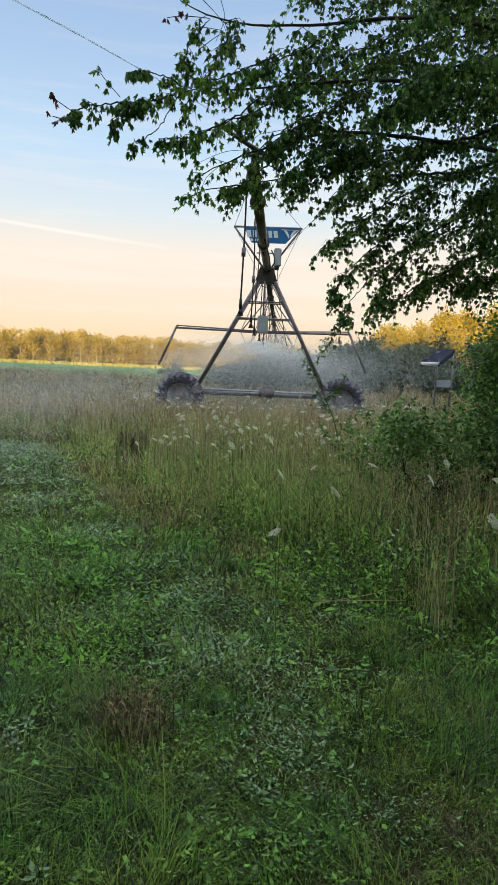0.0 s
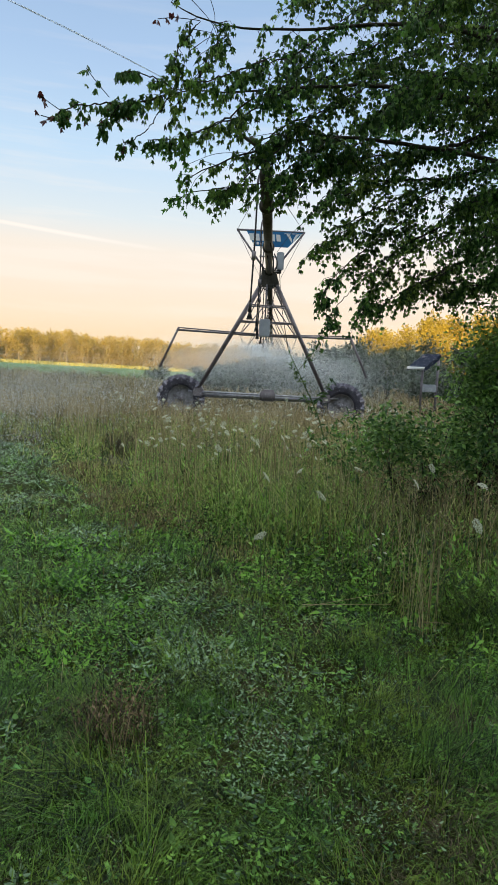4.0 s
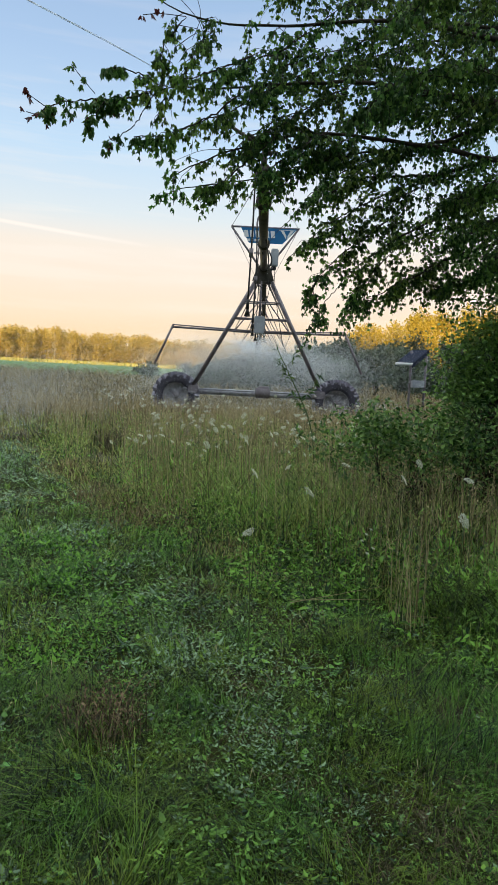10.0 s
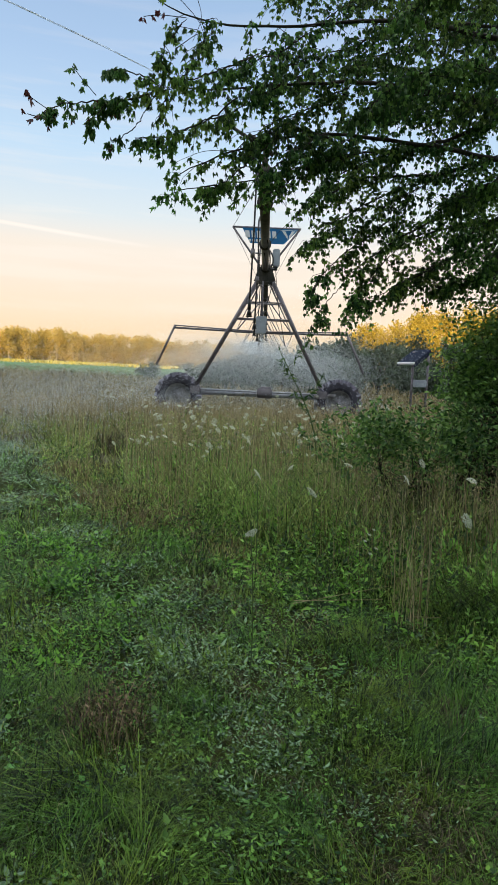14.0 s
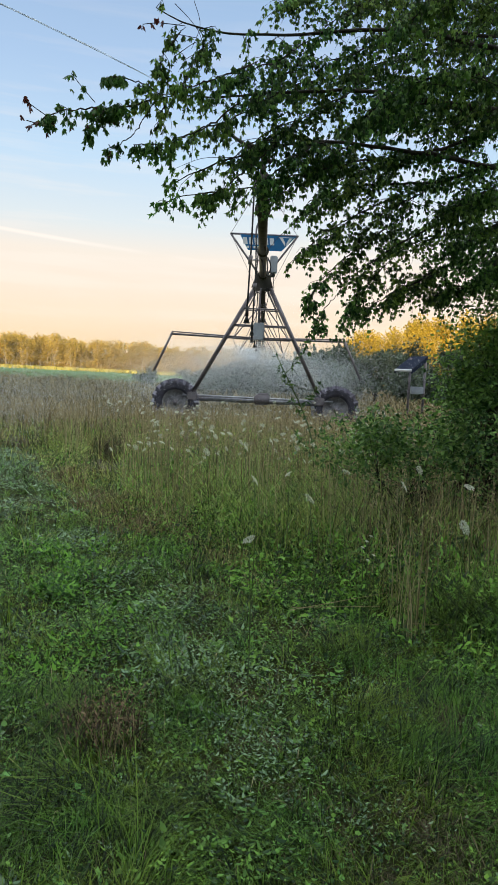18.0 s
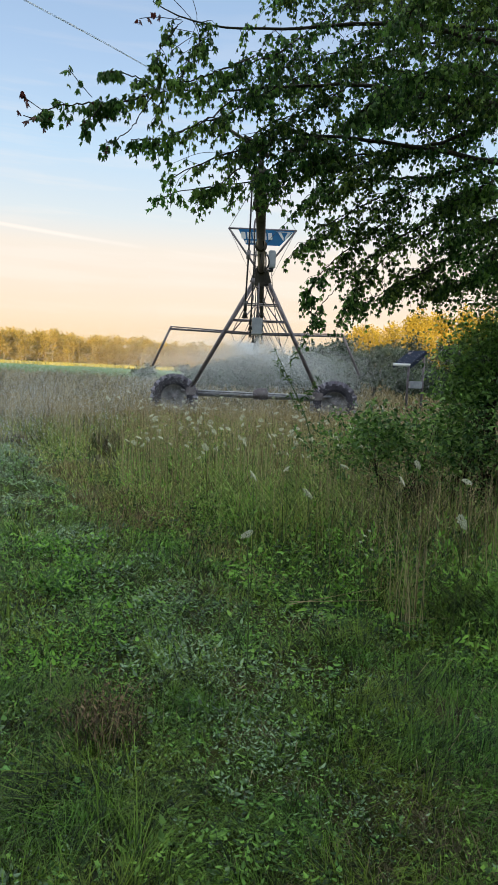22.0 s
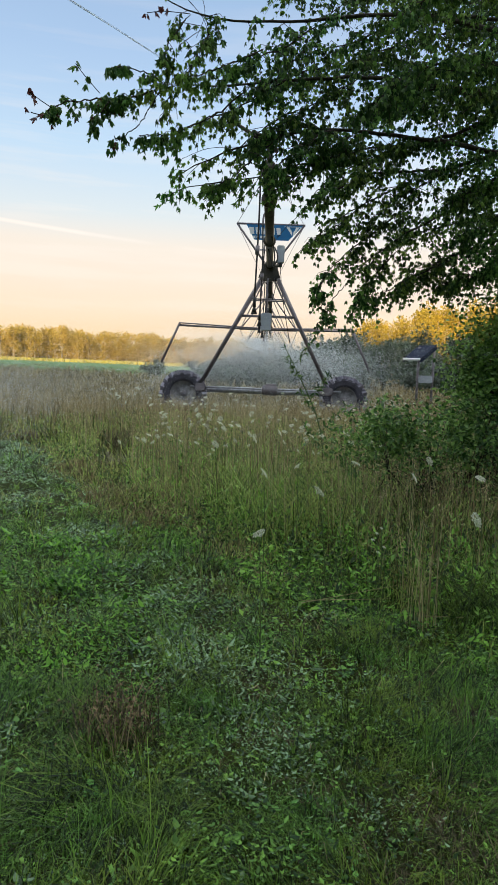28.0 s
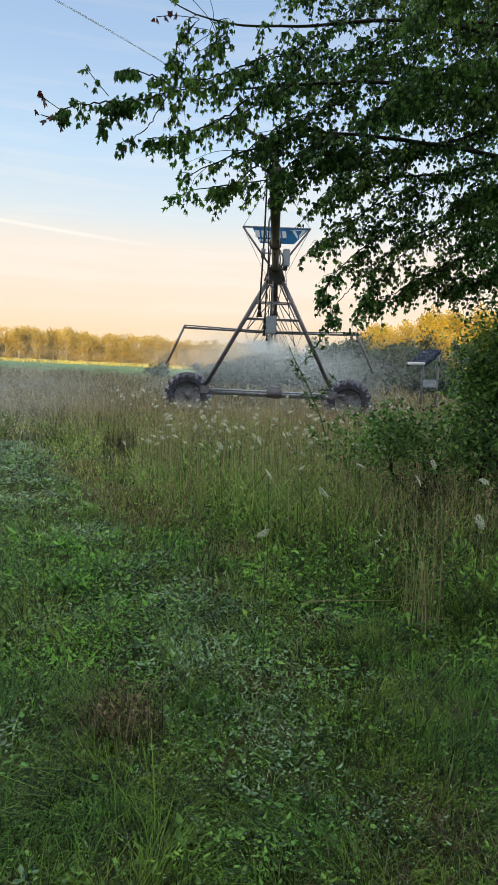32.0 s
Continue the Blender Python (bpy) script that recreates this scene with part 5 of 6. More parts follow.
    # the middle tier, down to the pipe
    limb([(2.51, 6.3, 3.32), (1.48, 5.8, 3.32), (0.69, 5.4, 3.26), (0.21, 5.2, 3.19), (-0.18, 5.07, 3.02), (-0.4, 4.93, 2.89), (-0.6, 4.8, 2.74)], 480, 0.14, 0.032)
    limb([(0.69, 5.4, 3.16), (0.3, 5.2, 2.96), (-0.13, 5.1, 2.8), (-0.4, 5.0, 2.74), (-0.58, 4.9, 2.68), (-0.66, 4.85, 2.61)], 260, 0.085, droop=0.03)
    limb([(0.09, 5.0, 3.09), (-0.13, 4.9, 2.85), (-0.31, 4.8, 2.68), (-0.43, 4.8, 2.58)], 110, 0.09)
    limb([(0.5, 5.2, 3.23), (0.26, 5.0, 3.03), (0.08, 4.9, 2.86), (0.0, 4.85, 2.78)], 150, 0.11)
    limb([(0.69, 5.4, 3.26), (0.35, 5.2, 2.98), (0.14, 5.1, 2.78), (0.05, 5.0, 2.70)], 200, 0.11)
    limb([(0.28, 5.2, 3.35), (0.04, 5.2, 3.25), (-0.16, 5.2, 3.1), (-0.25, 5.2, 2.94)], 110, 0.13)
    limb([(1.19, 5.9, 3.34), (0.87, 5.9, 3.23), (0.62, 5.9, 3.09), (0.43, 5.9, 2.89)], 190, 0.14)
    # the long boughs that sweep out of the heart of the crown
    limb([(2.2, 6.5, 4.6), (1.03, 5.8, 4.29), (0.67, 5.55, 3.96), (0.33, 5.3, 3.77)], 330, 0.16, 0.022)
    limb([(1.99, 6.2, 3.85), (1.78, 5.93, 3.75), (1.33, 5.67, 3.68), (0.92, 5.4, 3.54)], 420, 0.17, 0.024)
    limb([(2.07, 6.4, 3.81), (1.67, 6.1, 3.52), (1.24, 5.8, 3.32), (0.76, 5.5, 3.16), (0.39, 5.2, 2.99)], 420, 0.14, 0.026)
    limb([(2.17, 6.6, 3.52), (1.55, 6.27, 3.24), (0.86, 5.93, 3.1), (0.43, 5.6, 2.82)], 370, 0.14, 0.024)
    limb([(2.26, 6.8, 3.24), (1.76, 6.53, 3.0), (1.21, 6.27, 2.67), (0.79, 6.0, 2.32)], 420, 0.15, 0.022)
    limb([(2.4, 6.8, 2.82), (1.97, 6.6, 2.66), (1.56, 6.4, 2.46), (1.18, 6.2, 2.16)], 460, 0.16, 0.020)
    limb([(2.41, 6.6, 2.53), (2.1, 6.47, 2.44), (1.81, 6.33, 2.34), (1.53, 6.2, 2.23)], 430, 0.16)
    limb([(2.26, 6.4, 3.0), (1.93, 6.2, 2.79), (1.64, 6.0, 2.6)], 420, 0.20)
    limb([(2.23, 6.4, 3.34), (1.9, 6.2, 3.12), (1.57, 6.0, 2.92)], 400, 0.20)
    limb([(2.55, 6.5, 2.9), (2.2, 6.3, 2.65), (2.0, 6.2, 2.42)], 420, 0.20)
    limb([(1.3, 6.2, 3.15), (1.12, 6.0, 3.02), (0.82, 5.9, 2.85), (0.57, 5.8, 2.68), (0.42, 5.7, 2.53)], 190, 0.13)
    limb([(1.5, 6.2, 3.18), (1.09, 6.05, 2.92), (0.83, 5.9, 2.68)], 150, 0.13)
    # the low fringe that hangs before the far trees
    limb([(1.25, 6.2, 2.9), (0.87, 6.0, 2.6), (0.63, 5.9, 2.39), (0.47, 5.8, 2.18), (0.44, 5.7, 2.01)], 290, 0.11)
    limb([(1.18, 6.1, 2.54), (0.94, 6.03, 2.28), (0.83, 5.97, 2.08), (0.76, 5.9, 1.94)], 240, 0.11)
    limb([(0.9, 6.2, 2.95), (0.68, 6.1, 2.75), (0.48, 6.0, 2.58), (0.34, 5.9, 2.47)], 170, 0.11)
    limb([(1.7, 6.3, 2.5), (1.3, 6.2, 2.3), (1.0, 6.0, 2.12), (0.88, 6.0, 2.02)], 250, 0.12)
    limb([(0.70, 5.65, 2.2), (0.55, 5.6, 2.01), (0.48, 5.5, 1.86), (0.41, 5.4, 1.76)], 46, 0.05, 0.004, bare=0.35)
    # the tiers behind and in front
    limb([(2.78, 7.2, 4.55), (1.69, 6.8, 4.3), (0.9, 6.5, 4.2), (0.29, 6.3, 4.05), (0.0, 6.2, 3.85)], 560, 0.24, 0.03, 1.1)
    limb([(2.81, 7.4, 5.17), (1.8, 7.0, 4.99), (1.11, 6.8, 5.02), (0.47, 6.6, 4.94), (0.1, 6.4, 4.75)], 600, 0.24, 0.03, 1.1)
    limb([(2.99, 7.4, 3.19), (2.17, 7.0, 3.02), (1.58, 6.8, 2.85), (1.28, 6.6, 2.65)], 260, 0.20, 0.02, 1.1)
    limb([(2.56, 6.8, 4.58), (1.68, 6.5, 4.51), (1.07, 6.3, 4.28), (0.69, 6.1, 4.05)], 520, 0.24, 0.02, 1.1)
    limb([(2.44, 6.4, 4.01), (1.77, 6.2, 3.76), (1.12, 6.0, 3.66), (0.64, 5.8, 3.49)], 520, 0.22, 0.02, 1.1)
    limb([(2.24, 6.0, 4.89), (1.41, 5.8, 4.68), (0.74, 5.6, 4.39), (0.43, 5.5, 4.14)], 480, 0.22, 0.02)
    limb([(2.03, 5.2, 3.57), (1.41, 4.8, 3.55), (1.0, 4.6, 3.42), (0.71, 4.5, 3.2), (0.55, 4.5, 3.05)], 460, 0.17)
    limb([(1.96, 5.2, 4.23), (1.47, 4.9, 4.09), (1.05, 4.7, 3.94), (0.83, 4.6, 3.69)], 460, 0.18)
    limb([(0.47, 5.5, 2.94), (0.36, 5.4, 2.78), (0.28, 5.3, 2.64)], 16, 0.04, 0.004, bare=0.6)
    # thin bare twigs against the sky
    for pts in (((-0.62, 4.75, 3.9), (-0.46, 4.8, 3.78), (-0.40, 4.8, 3.66), (-0.52, 4.75, 3.42)), ((-0.50, 4.8, 3.95), (-0.44, 4.8, 3.80), (-0.50, 4.75, 3.62)), ((-0.6, 4.7, 3.55), (-0.46, 4.75, 3.68), (-0.36, 4.8, 3.70)),
                ((-0.20, 5.0, 3.02), (-0.42, 4.9, 2.98), (-0.60, 4.8, 2.86)), ((-0.76, 4.6, 3.12), (-0.72, 4.6, 3.22), (-0.64, 4.65, 3.26)), ((0.30, 5.5, 2.72), (0.14, 5.4, 2.55), (0.05, 5.3, 2.40))):
        bm = bag()
        tube(bm, smooth_line(pts, 9) - o, np.linspace(0.003, 0.0015, 9), 4)
        part("branch", bm, M_BARK, root)

    P, OUT, size = np.concatenate(P), np.concatenate(OUT), np.concatenate(SIZE)
    # each leaf hangs from its stalk, tip outwards and down
    n = len(P)
    tip = OUT * 0.45 + np.array([0, 0, -1.25]) + r.normal(0, 0.30, (n, 3))
    tip /= np.linalg.norm(tip, axis=1)[:, None]
    nrm = r.normal(size=(n, 3)) + OUT * 0.5
    nrm[:, 2] = np.abs(nrm[:, 2]) + 0.25
    nrm -= (nrm * tip).sum(1)[:, None] * tip
    nrm /= np.linalg.norm(nrm, axis=1)[:, None]
    rot = np.stack([np.cross(tip, nrm), tip, nrm], 2)
    edge = np.where(P[:, 0] + o[0] < -0.30)[0]
    single = edge[np.argsort(P[edge, 0])[:280]]
    rest = np.setdiff1d(np.arange(n), single)
    deep = P[rest, 0] + o[0] > 0.0
    for own, shape in ((rest[~deep], MAPLE_PLAIN), (rest[deep], MAPLE_SIMPLE)):
        scatter("crown", *shape, P[own], rot[own], size[own], M_MAPLE, root)["kind"] = "stuff"
    part("twig_mass", twigs, M_BARK, root)["kind"] = "stuff"
    # unseen leaves and boughs added over the viewpoint to shade the near grass
    n = 9000
    top = np.stack([r.uniform(-2.2, 5.5, n), r.uniform(-3.5, 3.6, n), r.uniform(4.6, 8.0, n)], 1) - o
    top += 0.4 * np.sin(top[:, [1, 2, 0]] * 2.3)
    scatter("shade_crown", *MAPLE_PLAIN, top, turns(n, r, 0.3, 0.8), r.uniform(0.13, 0.22, n), M_MAPLE, root)["kind"] = "stuff"
    for k in range(9):
        a = np.array([r.uniform(-1.5, 4), r.uniform(-3, 3), r.uniform(5, 7.5)]) - o
        bm = bag()
        tube(bm, smooth_line([(0, 0, 3.0 + 0.3 * k), a * np.array([0.5, 0.5, 0.9]), a], 8), np.linspace(0.07, 0.01, 8), 6)
        part("bough", bm, M_BARK, root)
    leaf_mesh = {}
    for nm, mat in (("green", M_MAPLE), ("red", M_MAPLE_RED)):
        ob = sheet("leaf", np.array(MAPLE[0]), np.array(MAPLE[1]), mat)
        leaf_mesh[nm] = ob.data
        bpy.data.objects.remove(ob)

    def leaf(p, rotation, s, red):
        ob = new("leaf", leaf_mesh["red" if red else "green"])
        ob.parent = root
        ob.matrix_local = Matrix.Translation(Vector(p)) @ Matrix(rotation.tolist()).to_4x4() @ Matrix.Diagonal((s, s, s, 1))

    for i in single:
        leaf(P[i], rot[i], size[i], r.uniform() < 0.05)
    # thin outer shoots with a few leaves each
    for pts, m, red in (([(-1.25, 4.12, 2.93), (-1.31, 4.08, 2.96), (-1.36, 4.05, 2.99)], 4, True), ([(-1.29, 4.12, 2.89), (-1.32, 4.08, 2.88), (-1.35, 4.05, 2.88)], 3, True),
                        ([(-1.01, 4.25, 3.07), (-1.09, 4.22, 3.15), (-1.14, 4.2, 3.21)], 8, False), ([(-0.54, 4.7, 3.74), (-0.71, 4.65, 3.73), (-0.80, 4.6, 3.69)], 6, True)):
        line = smooth_line(pts, 8) - o
        bm = bag()
        tube(bm, line, [0.003] * 8, 4)
        part("branch", bm, M_BARK, root)
        rt = turns(m, r, 0.0, 3.0)
        for i in range(m):
            leaf(line[min(7, int(4 + 4 * r.uniform()))] + r.normal(0, 0.018, 3), rt[i], r.uniform(0.036, 0.058), red)


build_maple()


def build_near_shrub():
    """The big shrub at the edge of the uncut strip."""
    root = tagged(empty("large_shrub", (2.3, 6.6, 0)), "dense dark green shrub leaning over the tall grass", "shrub")
    r = np.random.default_rng(77)
    stems = bag()
    P = []
    lobes = (((0.1, 0.1, 1.0), (0.75, 0.6, 0.85), 3000), ((-0.75, -0.35, 0.90), (0.52, 0.45, 0.32), 2000), ((-1.22, -0.45, 0.90), (0.40, 0.3, 0.26), 800), ((-0.9, -0.5, 0.74), (0.5, 0.3, 0.22), 600),
             ((0.1, 0.1, 1.75), (0.55, 0.5, 0.5), 3000), ((-0.12, 0.0, 1.42), (0.30, 0.3, 0.26), 900), ((0.9, 0.3, 1.3), (0.7, 0.6, 1.0), 2000), ((-0.15, -0.2, 1.22), (0.4, 0.4, 0.35), 1000),
             ((0.2, -0.5, 0.75), (0.8, 0.35, 0.5), 1800), ((0.75, -0.35, 0.75), (0.6, 0.45, 0.5), 1500), ((0.05, 0.0, 2.08), (0.45, 0.4, 0.30), 1700))
    for c, s, n in lobes:
        k = max(8, n // 90)
        d = r.normal(size=(k, 3))
        d /= np.linalg.norm(d, axis=1)[:, None]
        cen = np.array(c) + d * np.array(s) * r.uniform(0.45, 1.0, k)[:, None]
        own = r.integers(0, k, n)
        q = cen[own] + r.normal(0, 0.10, (n, 3))
        P.append(q)
        for j in range(k):
            tube(stems, [(c[0] * 0.8 + r.normal() * 0.28, c[1] * 0.8, 0.0), tuple(np.array(c) * [0.9, 0.9, 0.7]), tuple(cen[j])], [0.005, 0.004, 0.002], 4)
    P = np.concatenate(P)
    P = P[P[:, 2] > 0.12]
    rot, size = turns(len(P), r, 0.5, 0.7), r.uniform(0.034, 0.066, len(P))
    order = np.argsort(P[:, 1] + 0.35 * P[:, 0])
    scatter("foliage", *OVAL, P[order[260:]], rot[order[260:]], size[order[260:]], M_BUSH, root)["kind"] = "stuff"
    first = sheet("leaf", np.array(OVAL[0]), np.array(OVAL[1]), M_BUSH)
    leaf_mesh = first.data
    bpy.data.objects.remove(first)
    for i in order[:260]:
        s = float(size[i])
        ob = new("leaf", leaf_mesh)
        ob.parent = root
        ob.matrix_local = Matrix.Translation(Vector(P[i])) @ Matrix(rot[i].tolist()).to_4x4() @ Matrix.Diagonal((s, s, s, 1))
    part("stem_mass", stems, M_BARK, root)["kind"] = "stuff"


build_near_shrub()


def sapling(x, y, tall, seed, lean):
    r = np.random.default_rng(seed)
    root = tagged(empty("sapling", (x, y, 0.05)), "slender shoot with small paired dark leaves", "sapling", "saplings")
    bm = bag()
    line = smooth_line([(0, 0, -0.05), (lean * 0.1, 0, tall * 0.5), (lean, 0.03, tall)], 10)
    tube(bm, line, np.linspace(0.012, 0.004, 10), 5)
    part("stem", bm, M_STEM, root)
    shoots = [line]
    for k in range(7):
        bm = bag()
        i = 3 + k % 6
        a = line[i]
        s = 1 if k % 2 else -1
        side = smooth_line([a, a + np.array([s * 0.10, r.normal() * 0.05, 0.10]), a + np.array([s * 0.20, r.normal() * 0.1, 0.26])], 6)
        tube(bm, side, np.linspace(0.004, 0.0015, 6), 4)
        part("twig", bm, M_STEM, root)
        shoots.append(side)
    P = []
    for s in shoots:
        u = np.linspace(0.25, 1, 12)
        P.append(np.stack([np.interp(u, np.linspace(0, 1, len(s)), s[:, k]) for k in range(3)], 1))
    P = np.repeat(np.concatenate(P), 2, axis=0)
    rot = turns(len(P), r, 0.2, 0.0)
    scatter("leaves", *NARROW, P, rot, r.uniform(0.055, 0.085, len(P)), M_MAPLE, root)


sapling(0.78, 7.6, 1.66, 91, -0.50)
sapling(1.05, 7.2, 1.05, 92, 0.10)


def dock(x, y, seed, n, size):
    """A low plant with a rosette of broad, wavy leaves."""
    r = np.random.default_rng(seed)
    root = tagged(empty("broad_leaved_weed", (x, y, float(height(x, y)))), "bright green broad-leaved weed in the grass", "weed", "broad-leaved weeds")
    rows = 6
    for k in range(n):
        a, lift, ln = 6.28 * k / n + r.normal() * 0.3, r.uniform(0.10, 0.55), size * r.uniform(0.7, 1.15)
        bm = bag()
        grid = []
        for i in range(rows + 1):
            u = i / rows
            half = 0.21 * ln * math.sin(math.pi * min(0.08 + 0.92 * u, 1.0)) ** 0.7 if i < rows else 0.0
            d, z = ln * (0.15 + 0.85 * u), ln * (lift * 1.3 * u - 0.85 * lift * u * u) + 0.01
            row = []
            for s in (-1, 0, 1):
                wave = 0.012 * math.sin(7 * u + s + seed)
                row.append(bm.verts.new((d * math.cos(a) - s * half * math.sin(a), d * math.sin(a) + s * half * math.cos(a), z + abs(s) * (half * 0.35 + wave))))
            grid.append(row)
        for g, h in zip(grid, grid[1:]):
            for s in (0, 1):
                bm.faces.new((g[s], g[s + 1], h[s + 1], h[s]))
        part("leaf", bm, M_BROAD, root)


# rosettes that stand out by themselves, then the many small ones
for i, (x, y, n, size) in enumerate(((-1.22, 4.35, 8, 0.16), (-1.30, 4.6, 7, 0.14), (-1.05, 4.2, 7, 0.13), (-1.02, 2.95, 7, 0.14), (-0.20, 6.05, 9, 0.17), (-0.02, 6.2, 8, 0.15), (-0.32, 6.3, 8, 0.16), (-0.44, 1.87, 7, 0.10),
                                     (-0.12, 1.88, 8, 0.11), (-0.28, 1.95, 6, 0.09), (0.19, 2.04, 7, 0.09), (0.55, 2.09, 6, 0.07), (1.28, 3.55, 7, 0.15), (0.30, 4.55, 7, 0.15), (0.62, 3.95, 7, 0.14))):
    dock(x, y, 600 + i, n, size * (0.24 + 0.10 * min(y, 5.5)))
r_weed = np.random.default_rng(640)
for i in range(26):
    y = float(r_weed.uniform(1.75, 4.4))
    dock(float(r_weed.uniform(-0.36, 0.36)) * y, y, 650 + i, int(r_weed.integers(4, 8)), float(r_weed.uniform(0.025, 0.048)))


for p, q in (((0.30, 3.95, 0.12), (0.88, 4.00, 0.24)), ((0.31, 4.00, 0.12), (0.83, 3.95, 0.17)), ((1.00, 3.85, 0.11), (1.22, 3.80, 0.13)), ((0.83, 2.50, 0.05), (0.95, 2.62, 0.14))):
    bm = bag()
    rod(bm, p, q, 0.0024, 0.0012, 5)
    tagged(part("fallen_straw", bm, M_DRY), "pale dry stalk lying across green weeds", "straw", "fallen straws")

# ---- white umbel flowers ----


def flower(name, label, tall, head, tilt, mat, seed, dome=0.25):
    r = np.random.default_rng(seed)
    root = tagged(empty(name), label, "wildflower", "wildflowers")
    bm = bag()
    line = smooth_line([(0, 0, -0.05), (0.02, 0, tall * 0.5), (0.0, 0, tall - head * 0.25)], 6)
    tube(bm, line, [0.0032, 0.003, 0.0028, 0.0025, 0.002, 0.002], 5)
    part("stem", bm, M_STEM, root)
    bm = bag()
    m = Matrix.Translation((0, 0, tall)) @ Matrix.Rotation(radians(tilt), 4, "Y") @ Matrix.Rotation(radians(tilt * 0.3), 4, "X")
    for k in range(36):
        rad, a = head * 0.5 * math.sqrt((k + 0.5) / 36), k * 2.39996
        z = head * dome * (1 - (rad / (head * 0.5)) ** 2) + r.normal() * head * 0.02
        c = m @ Vector((rad * math.cos(a), rad * math.sin(a), z))
        bmesh.ops.create_cone(bm, cap_ends=False, segments=4, radius1=head * 0.085 * r.uniform(0.8, 1.2), radius2=head * 0.03, depth=head * 0.07, matrix=Matrix.Translation(c) @ m.to_3x3().to_4x4())
        if k % 4 == 0:
            tube(bm, [m @ Vector((0, 0, -head * 0.3)), c], [0.0014, 0.001], 3)
    part("flower_head", bm, mat, root)
    return root


def build_flowers():
    r = np.random.default_rng(33)
    kinds = [flower("wild_carrot_flower", "white wild carrot umbel on a thin green stalk", 0.80, 0.078, 55, M_PETAL, 1, 0.12),
             flower("wild_carrot_flower", "white wild carrot umbel on a thin green stalk", 0.74, 0.065, -42, M_PETAL, 2, 0.12),
             flower("wild_carrot_flower", "white wild carrot umbel on a thin green stalk", 0.84, 0.070, 25, M_PETAL, 3, 0.15),
             flower("wild_carrot_seed_head", "pale closing wild carrot seed head on a dry stalk", 0.82, 0.060, 8, M_SEED, 4, 0.7)]
    tall = (0.80, 0.74, 0.84, 0.82)
    # single ones near the track, then the drift before the machine
    near = [(-0.33, 6.05, 0), (-0.05, 6.58, 0), (0.07, 4.45, 0), (0.46, 4.01, 0), (1.07, 4.8, 0), (1.10, 3.46, 0), (0.05, 3.1, 1), (0.35, 5.53, 1), (0.75, 5.0, 2), (1.35, 5.6, 0), (0.9, 6.2, 2), (0.2, 7.2, 0), (-0.5, 7.4, 2), (1.5, 4.4, 2)]
    spots = [(x, y, k, 1.0) for x, y, k in near]
    for _ in range(360):
        y = 7.2 + 8.0 * r.uniform() ** 1.5
        x = r.uniform(-0.23, 0.25) * y
        if x > np.interp(y, EDGE_Y, EDGE_X) + 0.4 and rut(x, y) < 0.2:
            spots.append((x, y, int(r.choice([0, 1, 2, 2, 3, 3], 1)[0]), r.uniform(0.70, 1.05)))
    for k, (dx, dy, dz) in enumerate(((0.0, 0.0, 0.0), (0.03, 0.02, 0.03), (-0.02, 0.03, -0.05), (0.05, 0.0, -0.09), (0.01, -0.02, -0.12))):
        tiny = flower("small_white_flower", "tiny white daisy-like flower among the weeds", 0.50 + dz, 0.026, 20, M_PETAL, 20 + k, 0.2)
        tiny.matrix_basis = pose(0.80 + dx, 4.35 + dy, float(height(0.8, 4.35)))
    used = set()
    for x, y, k, s in spots:
        m = pose(x, y, float(height(x, y)), r.uniform(-5, 5), r.uniform(-5, 5), r.uniform(-40, 40) if y < 8 else r.normal(-90, 50))
        if k not in used:
            used.add(k)
            kinds[k].matrix_basis = m
        else:
            ob = copy_thing(kinds[k], m)
            ob.scale = (s, s, s)


build_flowers()

# ---- water ----
FLAKE = [(0, 1, 0.2), (0.87, -0.5, -0.1), (-0.87, -0.5, -0.1)]


def droplets(name, pos, size, r, parent=None):
    return scatter(name, FLAKE, [(0, 1, 2)], pos, turns(len(pos), r), size, M_DROP, parent)


def spray(x, y, z, n, reach, seed):
    """The water thrown by one hanging sprinkler: fine drops that fan out and fall."""
    r = np.random.default_rng(seed)
    a, u = r.uniform(0, 2 * np.pi, n), r.uniform(0, 1, n)
    d = reach * u ** 0.9
    fall = (z - 0.15) * (d / reach) ** 2 * r.uniform(0.15, 1.05, n)
    lift = 0.30 * np.sin(np.pi * np.clip(d / reach, 0, 1)) * r.normal(0.1, 1.0, n)
    pos = np.stack([d * np.cos(a), d * np.sin(a), -fall + lift], 1)
    pos[:, 2] = np.maximum(pos[:, 2], -z + 0.1)
    ob = droplets("spray", pos, r.uniform(0.0036, 0.0062, n), r)
    ob.location = (x, y, z)
    return tagged(ob, "fine white water spray fanning from a hanging sprinkler", "water spray", "sprays")


def mist(x, y, z, size, n, seed):
    r = np.random.default_rng(seed)
    q = r.normal(size=(n, 3)) * np.array(size) * 0.5
    lump = 0.35 * np.sin(q[:, :1] * 1.3 + 1) * np.sin(q[:, 1:2] * 0.7) * np.array([[0.3, 0.3, 1.0]])
    q = q + lump
    q[:, 2] = np.maximum(q[:, 2], -z + 0.1)
    ob = droplets("mist", q, r.uniform(0.0035, 0.0061, n), r)
    ob.location = (x, y, z)
    return tagged(ob, "drifting fine water mist low over the meadow", "mist", "mists")


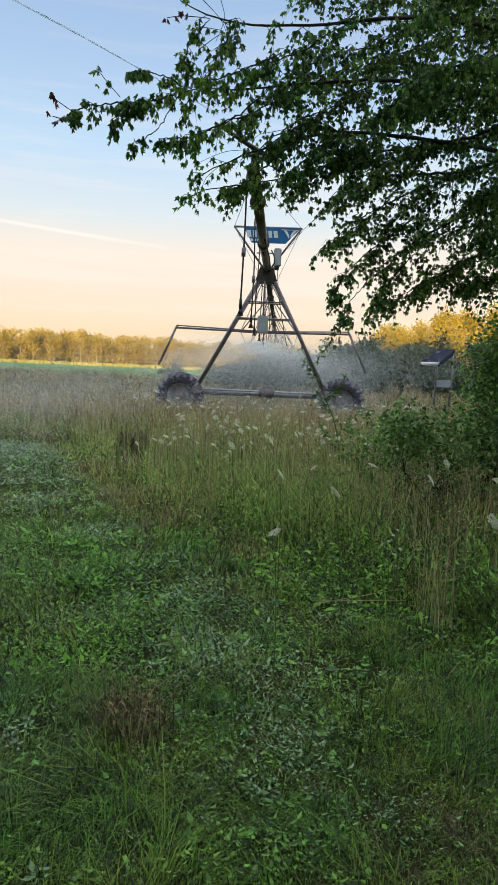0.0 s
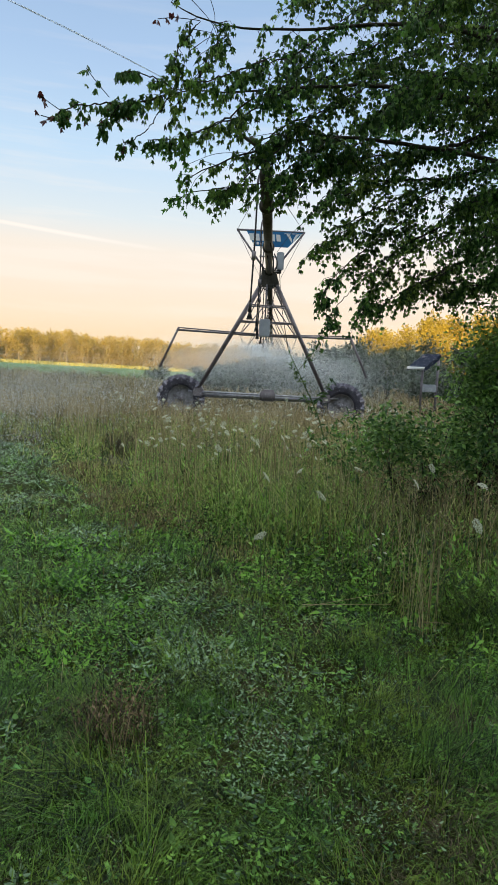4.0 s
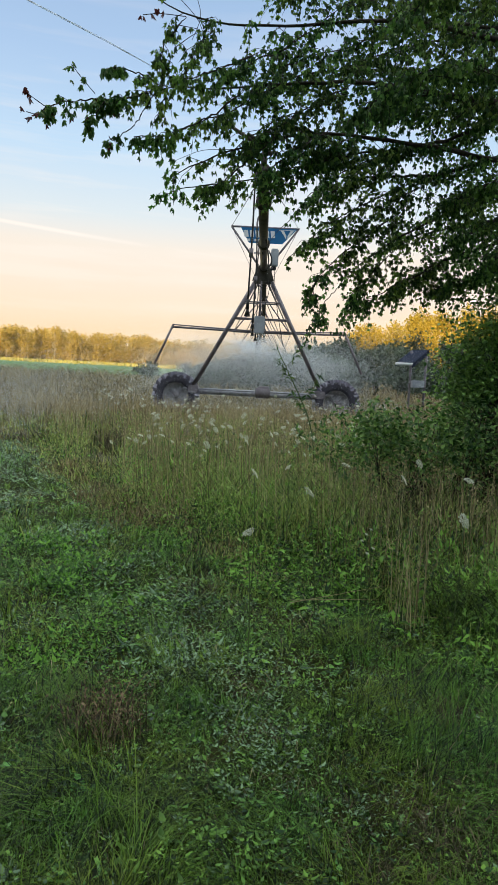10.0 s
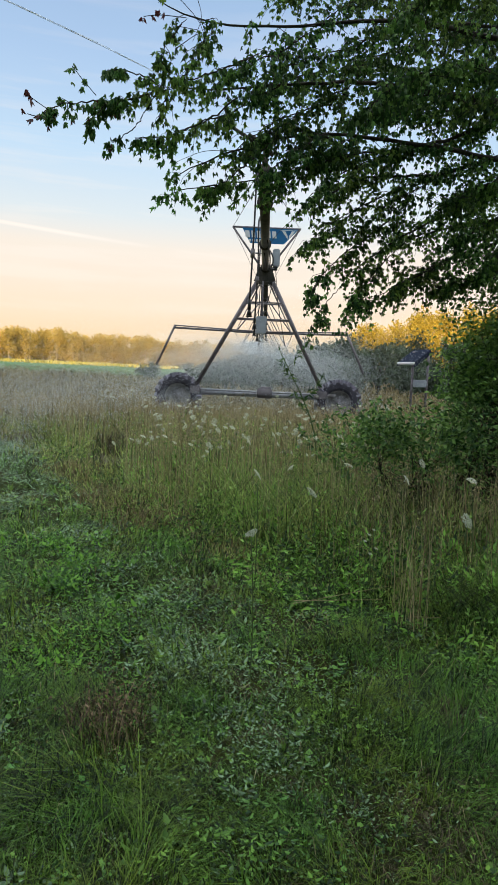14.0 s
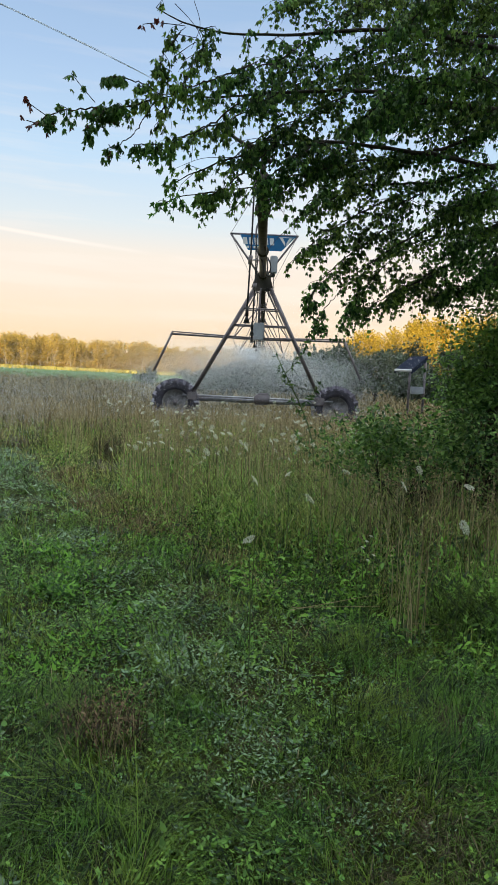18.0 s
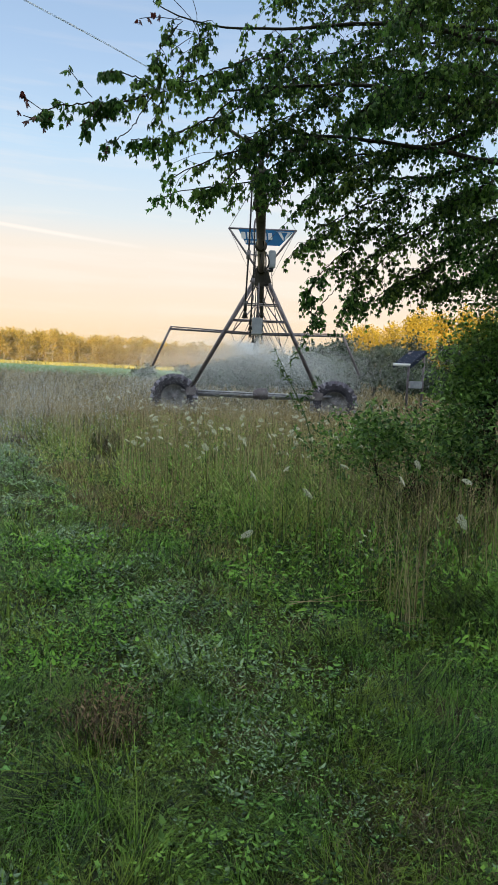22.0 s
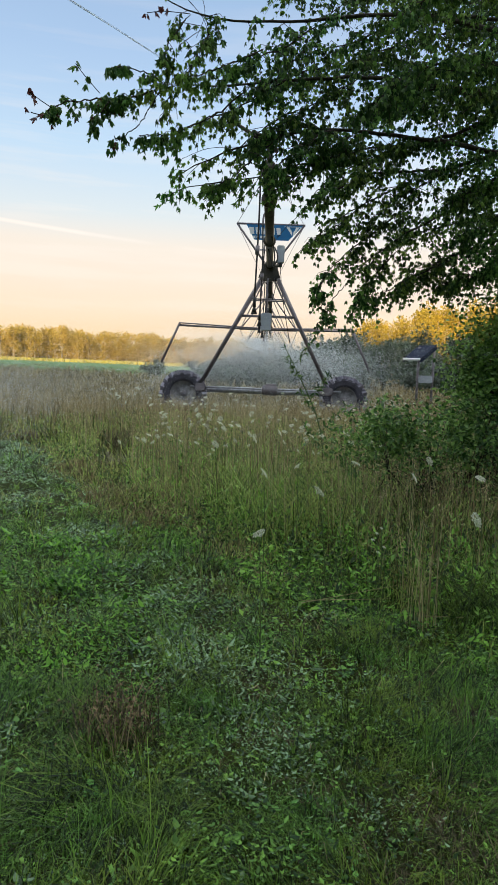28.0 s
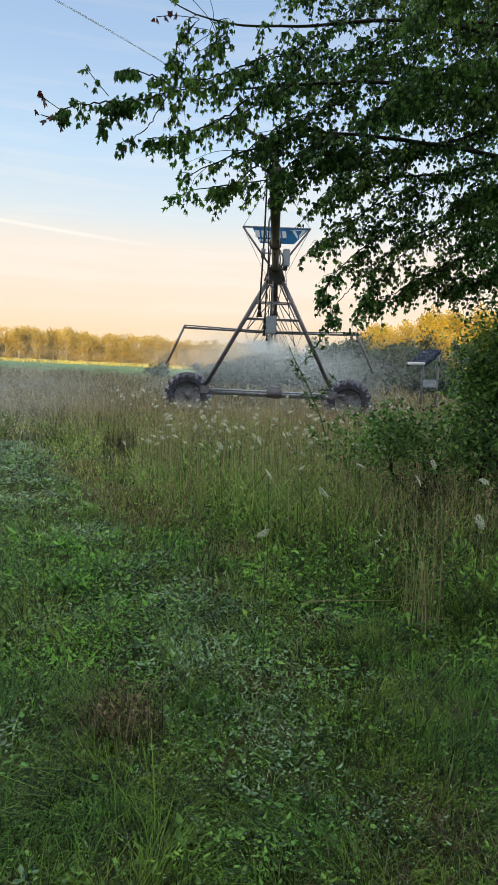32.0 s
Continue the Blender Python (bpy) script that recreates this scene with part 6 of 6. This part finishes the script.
sprays = [spray(MX - 0.24, MY + 3.4 + 2.9 * k, 2.25, 110000 - 17000 * k, 4.0 + 0.2 * k, 400 + k) for k in range(5)]
mists = [mist(-0.5, 24.0, 1.5, (5.2, 6.0, 1.5), 220000, 501), mist(2.5, 27.0, 1.7, (5.0, 7.0, 1.5), 110000, 502), mist(-5.6, 18.5, 0.9, (4.0, 6.0, 1.0), 60000, 503), mist(-5.0, 12.0, 0.7, (2.6, 3.6, 0.9), 80000, 504), mist(0.0, 17.0, 0.45, (4.6, 1.2, 0.34), 36000, 505)]


def build_jet():
    """The end gun's jet: a smooth, slightly bowed thread of water that frays into drops."""
    r = np.random.default_rng(8)
    bm = bag()
    u = np.linspace(0, 6.8, 40)
    for k in range(3):
        line = np.stack([-0.93 * u, 0.006 * k * np.sin(1.3 * u + k), 0.36 * u - 0.012 * u * u + 0.004 * np.sin(2.1 * u + 2 * k) * u ** 0.5], 1)
        tube(bm, line, 0.0018 + 0.0006 * u, 6)
    ob = part("water_jet", bm, M_DROP)
    n = 900
    s = r.uniform(0.0, 1, n) ** 0.7 * 6.8
    pos = np.stack([-0.93 * s, r.normal(0, 0.006, n) * (1 + 0.5 * s), 0.36 * s - 0.012 * s * s + r.normal(0, 0.006, n) * (1 + 0.5 * s)], 1)
    droplets("jet_drops", pos, r.uniform(0.0012, 0.0028, n), r, ob)["kind"] = "stuff"
    return tagged(ob, "thin pale water jet thrown by the end gun", "water jet")


jet = build_jet()


# ---- what moves ----
def creep(t):
    """How far the machine has still to go before it stops at 5.9 s."""
    return -0.093 * max(5.75 - t, 0.0)


def motions():
    rows = []
    for t in (0.0, 1.0, 2.0, 3.0, 4.0, 5.0, 5.5, 5.9, 6.5, 32.0):
        rows.append((t, pose(MX + creep(t), MY, GROUND, 0, 0, -1.0 - 1.2 * creep(t))))
    walk(machine, rows)
    for w, (x, y, z) in machine_wheels:
        walk(w, [(t, pose(x, y, z) @ Matrix.Rotation(creep(t) / WHEEL_R, 4, "Y")) for t in (0.0, 1.0, 2.0, 3.0, 4.0, 5.0, 5.5, 5.9, 6.5, 32.0)])
    for k, s in enumerate(sprays):
        x, y, z = s.location
        walk(s, [(t, pose(x + creep(t), y, z, 0, 0, (70 if k % 2 else -70) * t)) for t in np.arange(0, 32.5, 1.0).tolist()])
    for k, s in enumerate(mists):
        x, y, z = s.location
        drift = 1.1 * np.sin(0.57 * (np.arange(0, 32.5, 2.0) - 10.3)) if k == 3 else 0.9 * np.sin(0.23 * np.arange(0, 32.5, 2.0) + k * 1.7)
        walk(s, [(t, pose(x + float(drift[round(t / 2)]), y + 0.5 * math.sin(0.31 * t + k), z + 0.12 * math.sin(0.5 * t + 2 * k), 0, 0, 14 * math.sin(0.2 * t + k))) for t in np.arange(0, 32.5, 2.0).tolist()])
    yaw = ((0, 21), (1, 20), (2, 18), (3, 10), (4.5, 16), (6, 26), (7, 33), (8, 28), (9, 25), (10, 16), (11, 22), (12, 17), (13, 10), (14, 11), (15.5, 18), (17, 27), (18, 12), (19, 26), (20, 24), (21, 22), (22, 18), (23, 14),
           (24, 8), (25, 12), (26.5, 18), (28, 27), (29, 44), (30, 35), (31, 25), (32, 22))
    walk(jet, [(t, pose(MX + creep(t) - 0.52, MY - 9.1, PIPE_Z + 0.60, 0, 0, a)) for t, a in yaw])


motions()
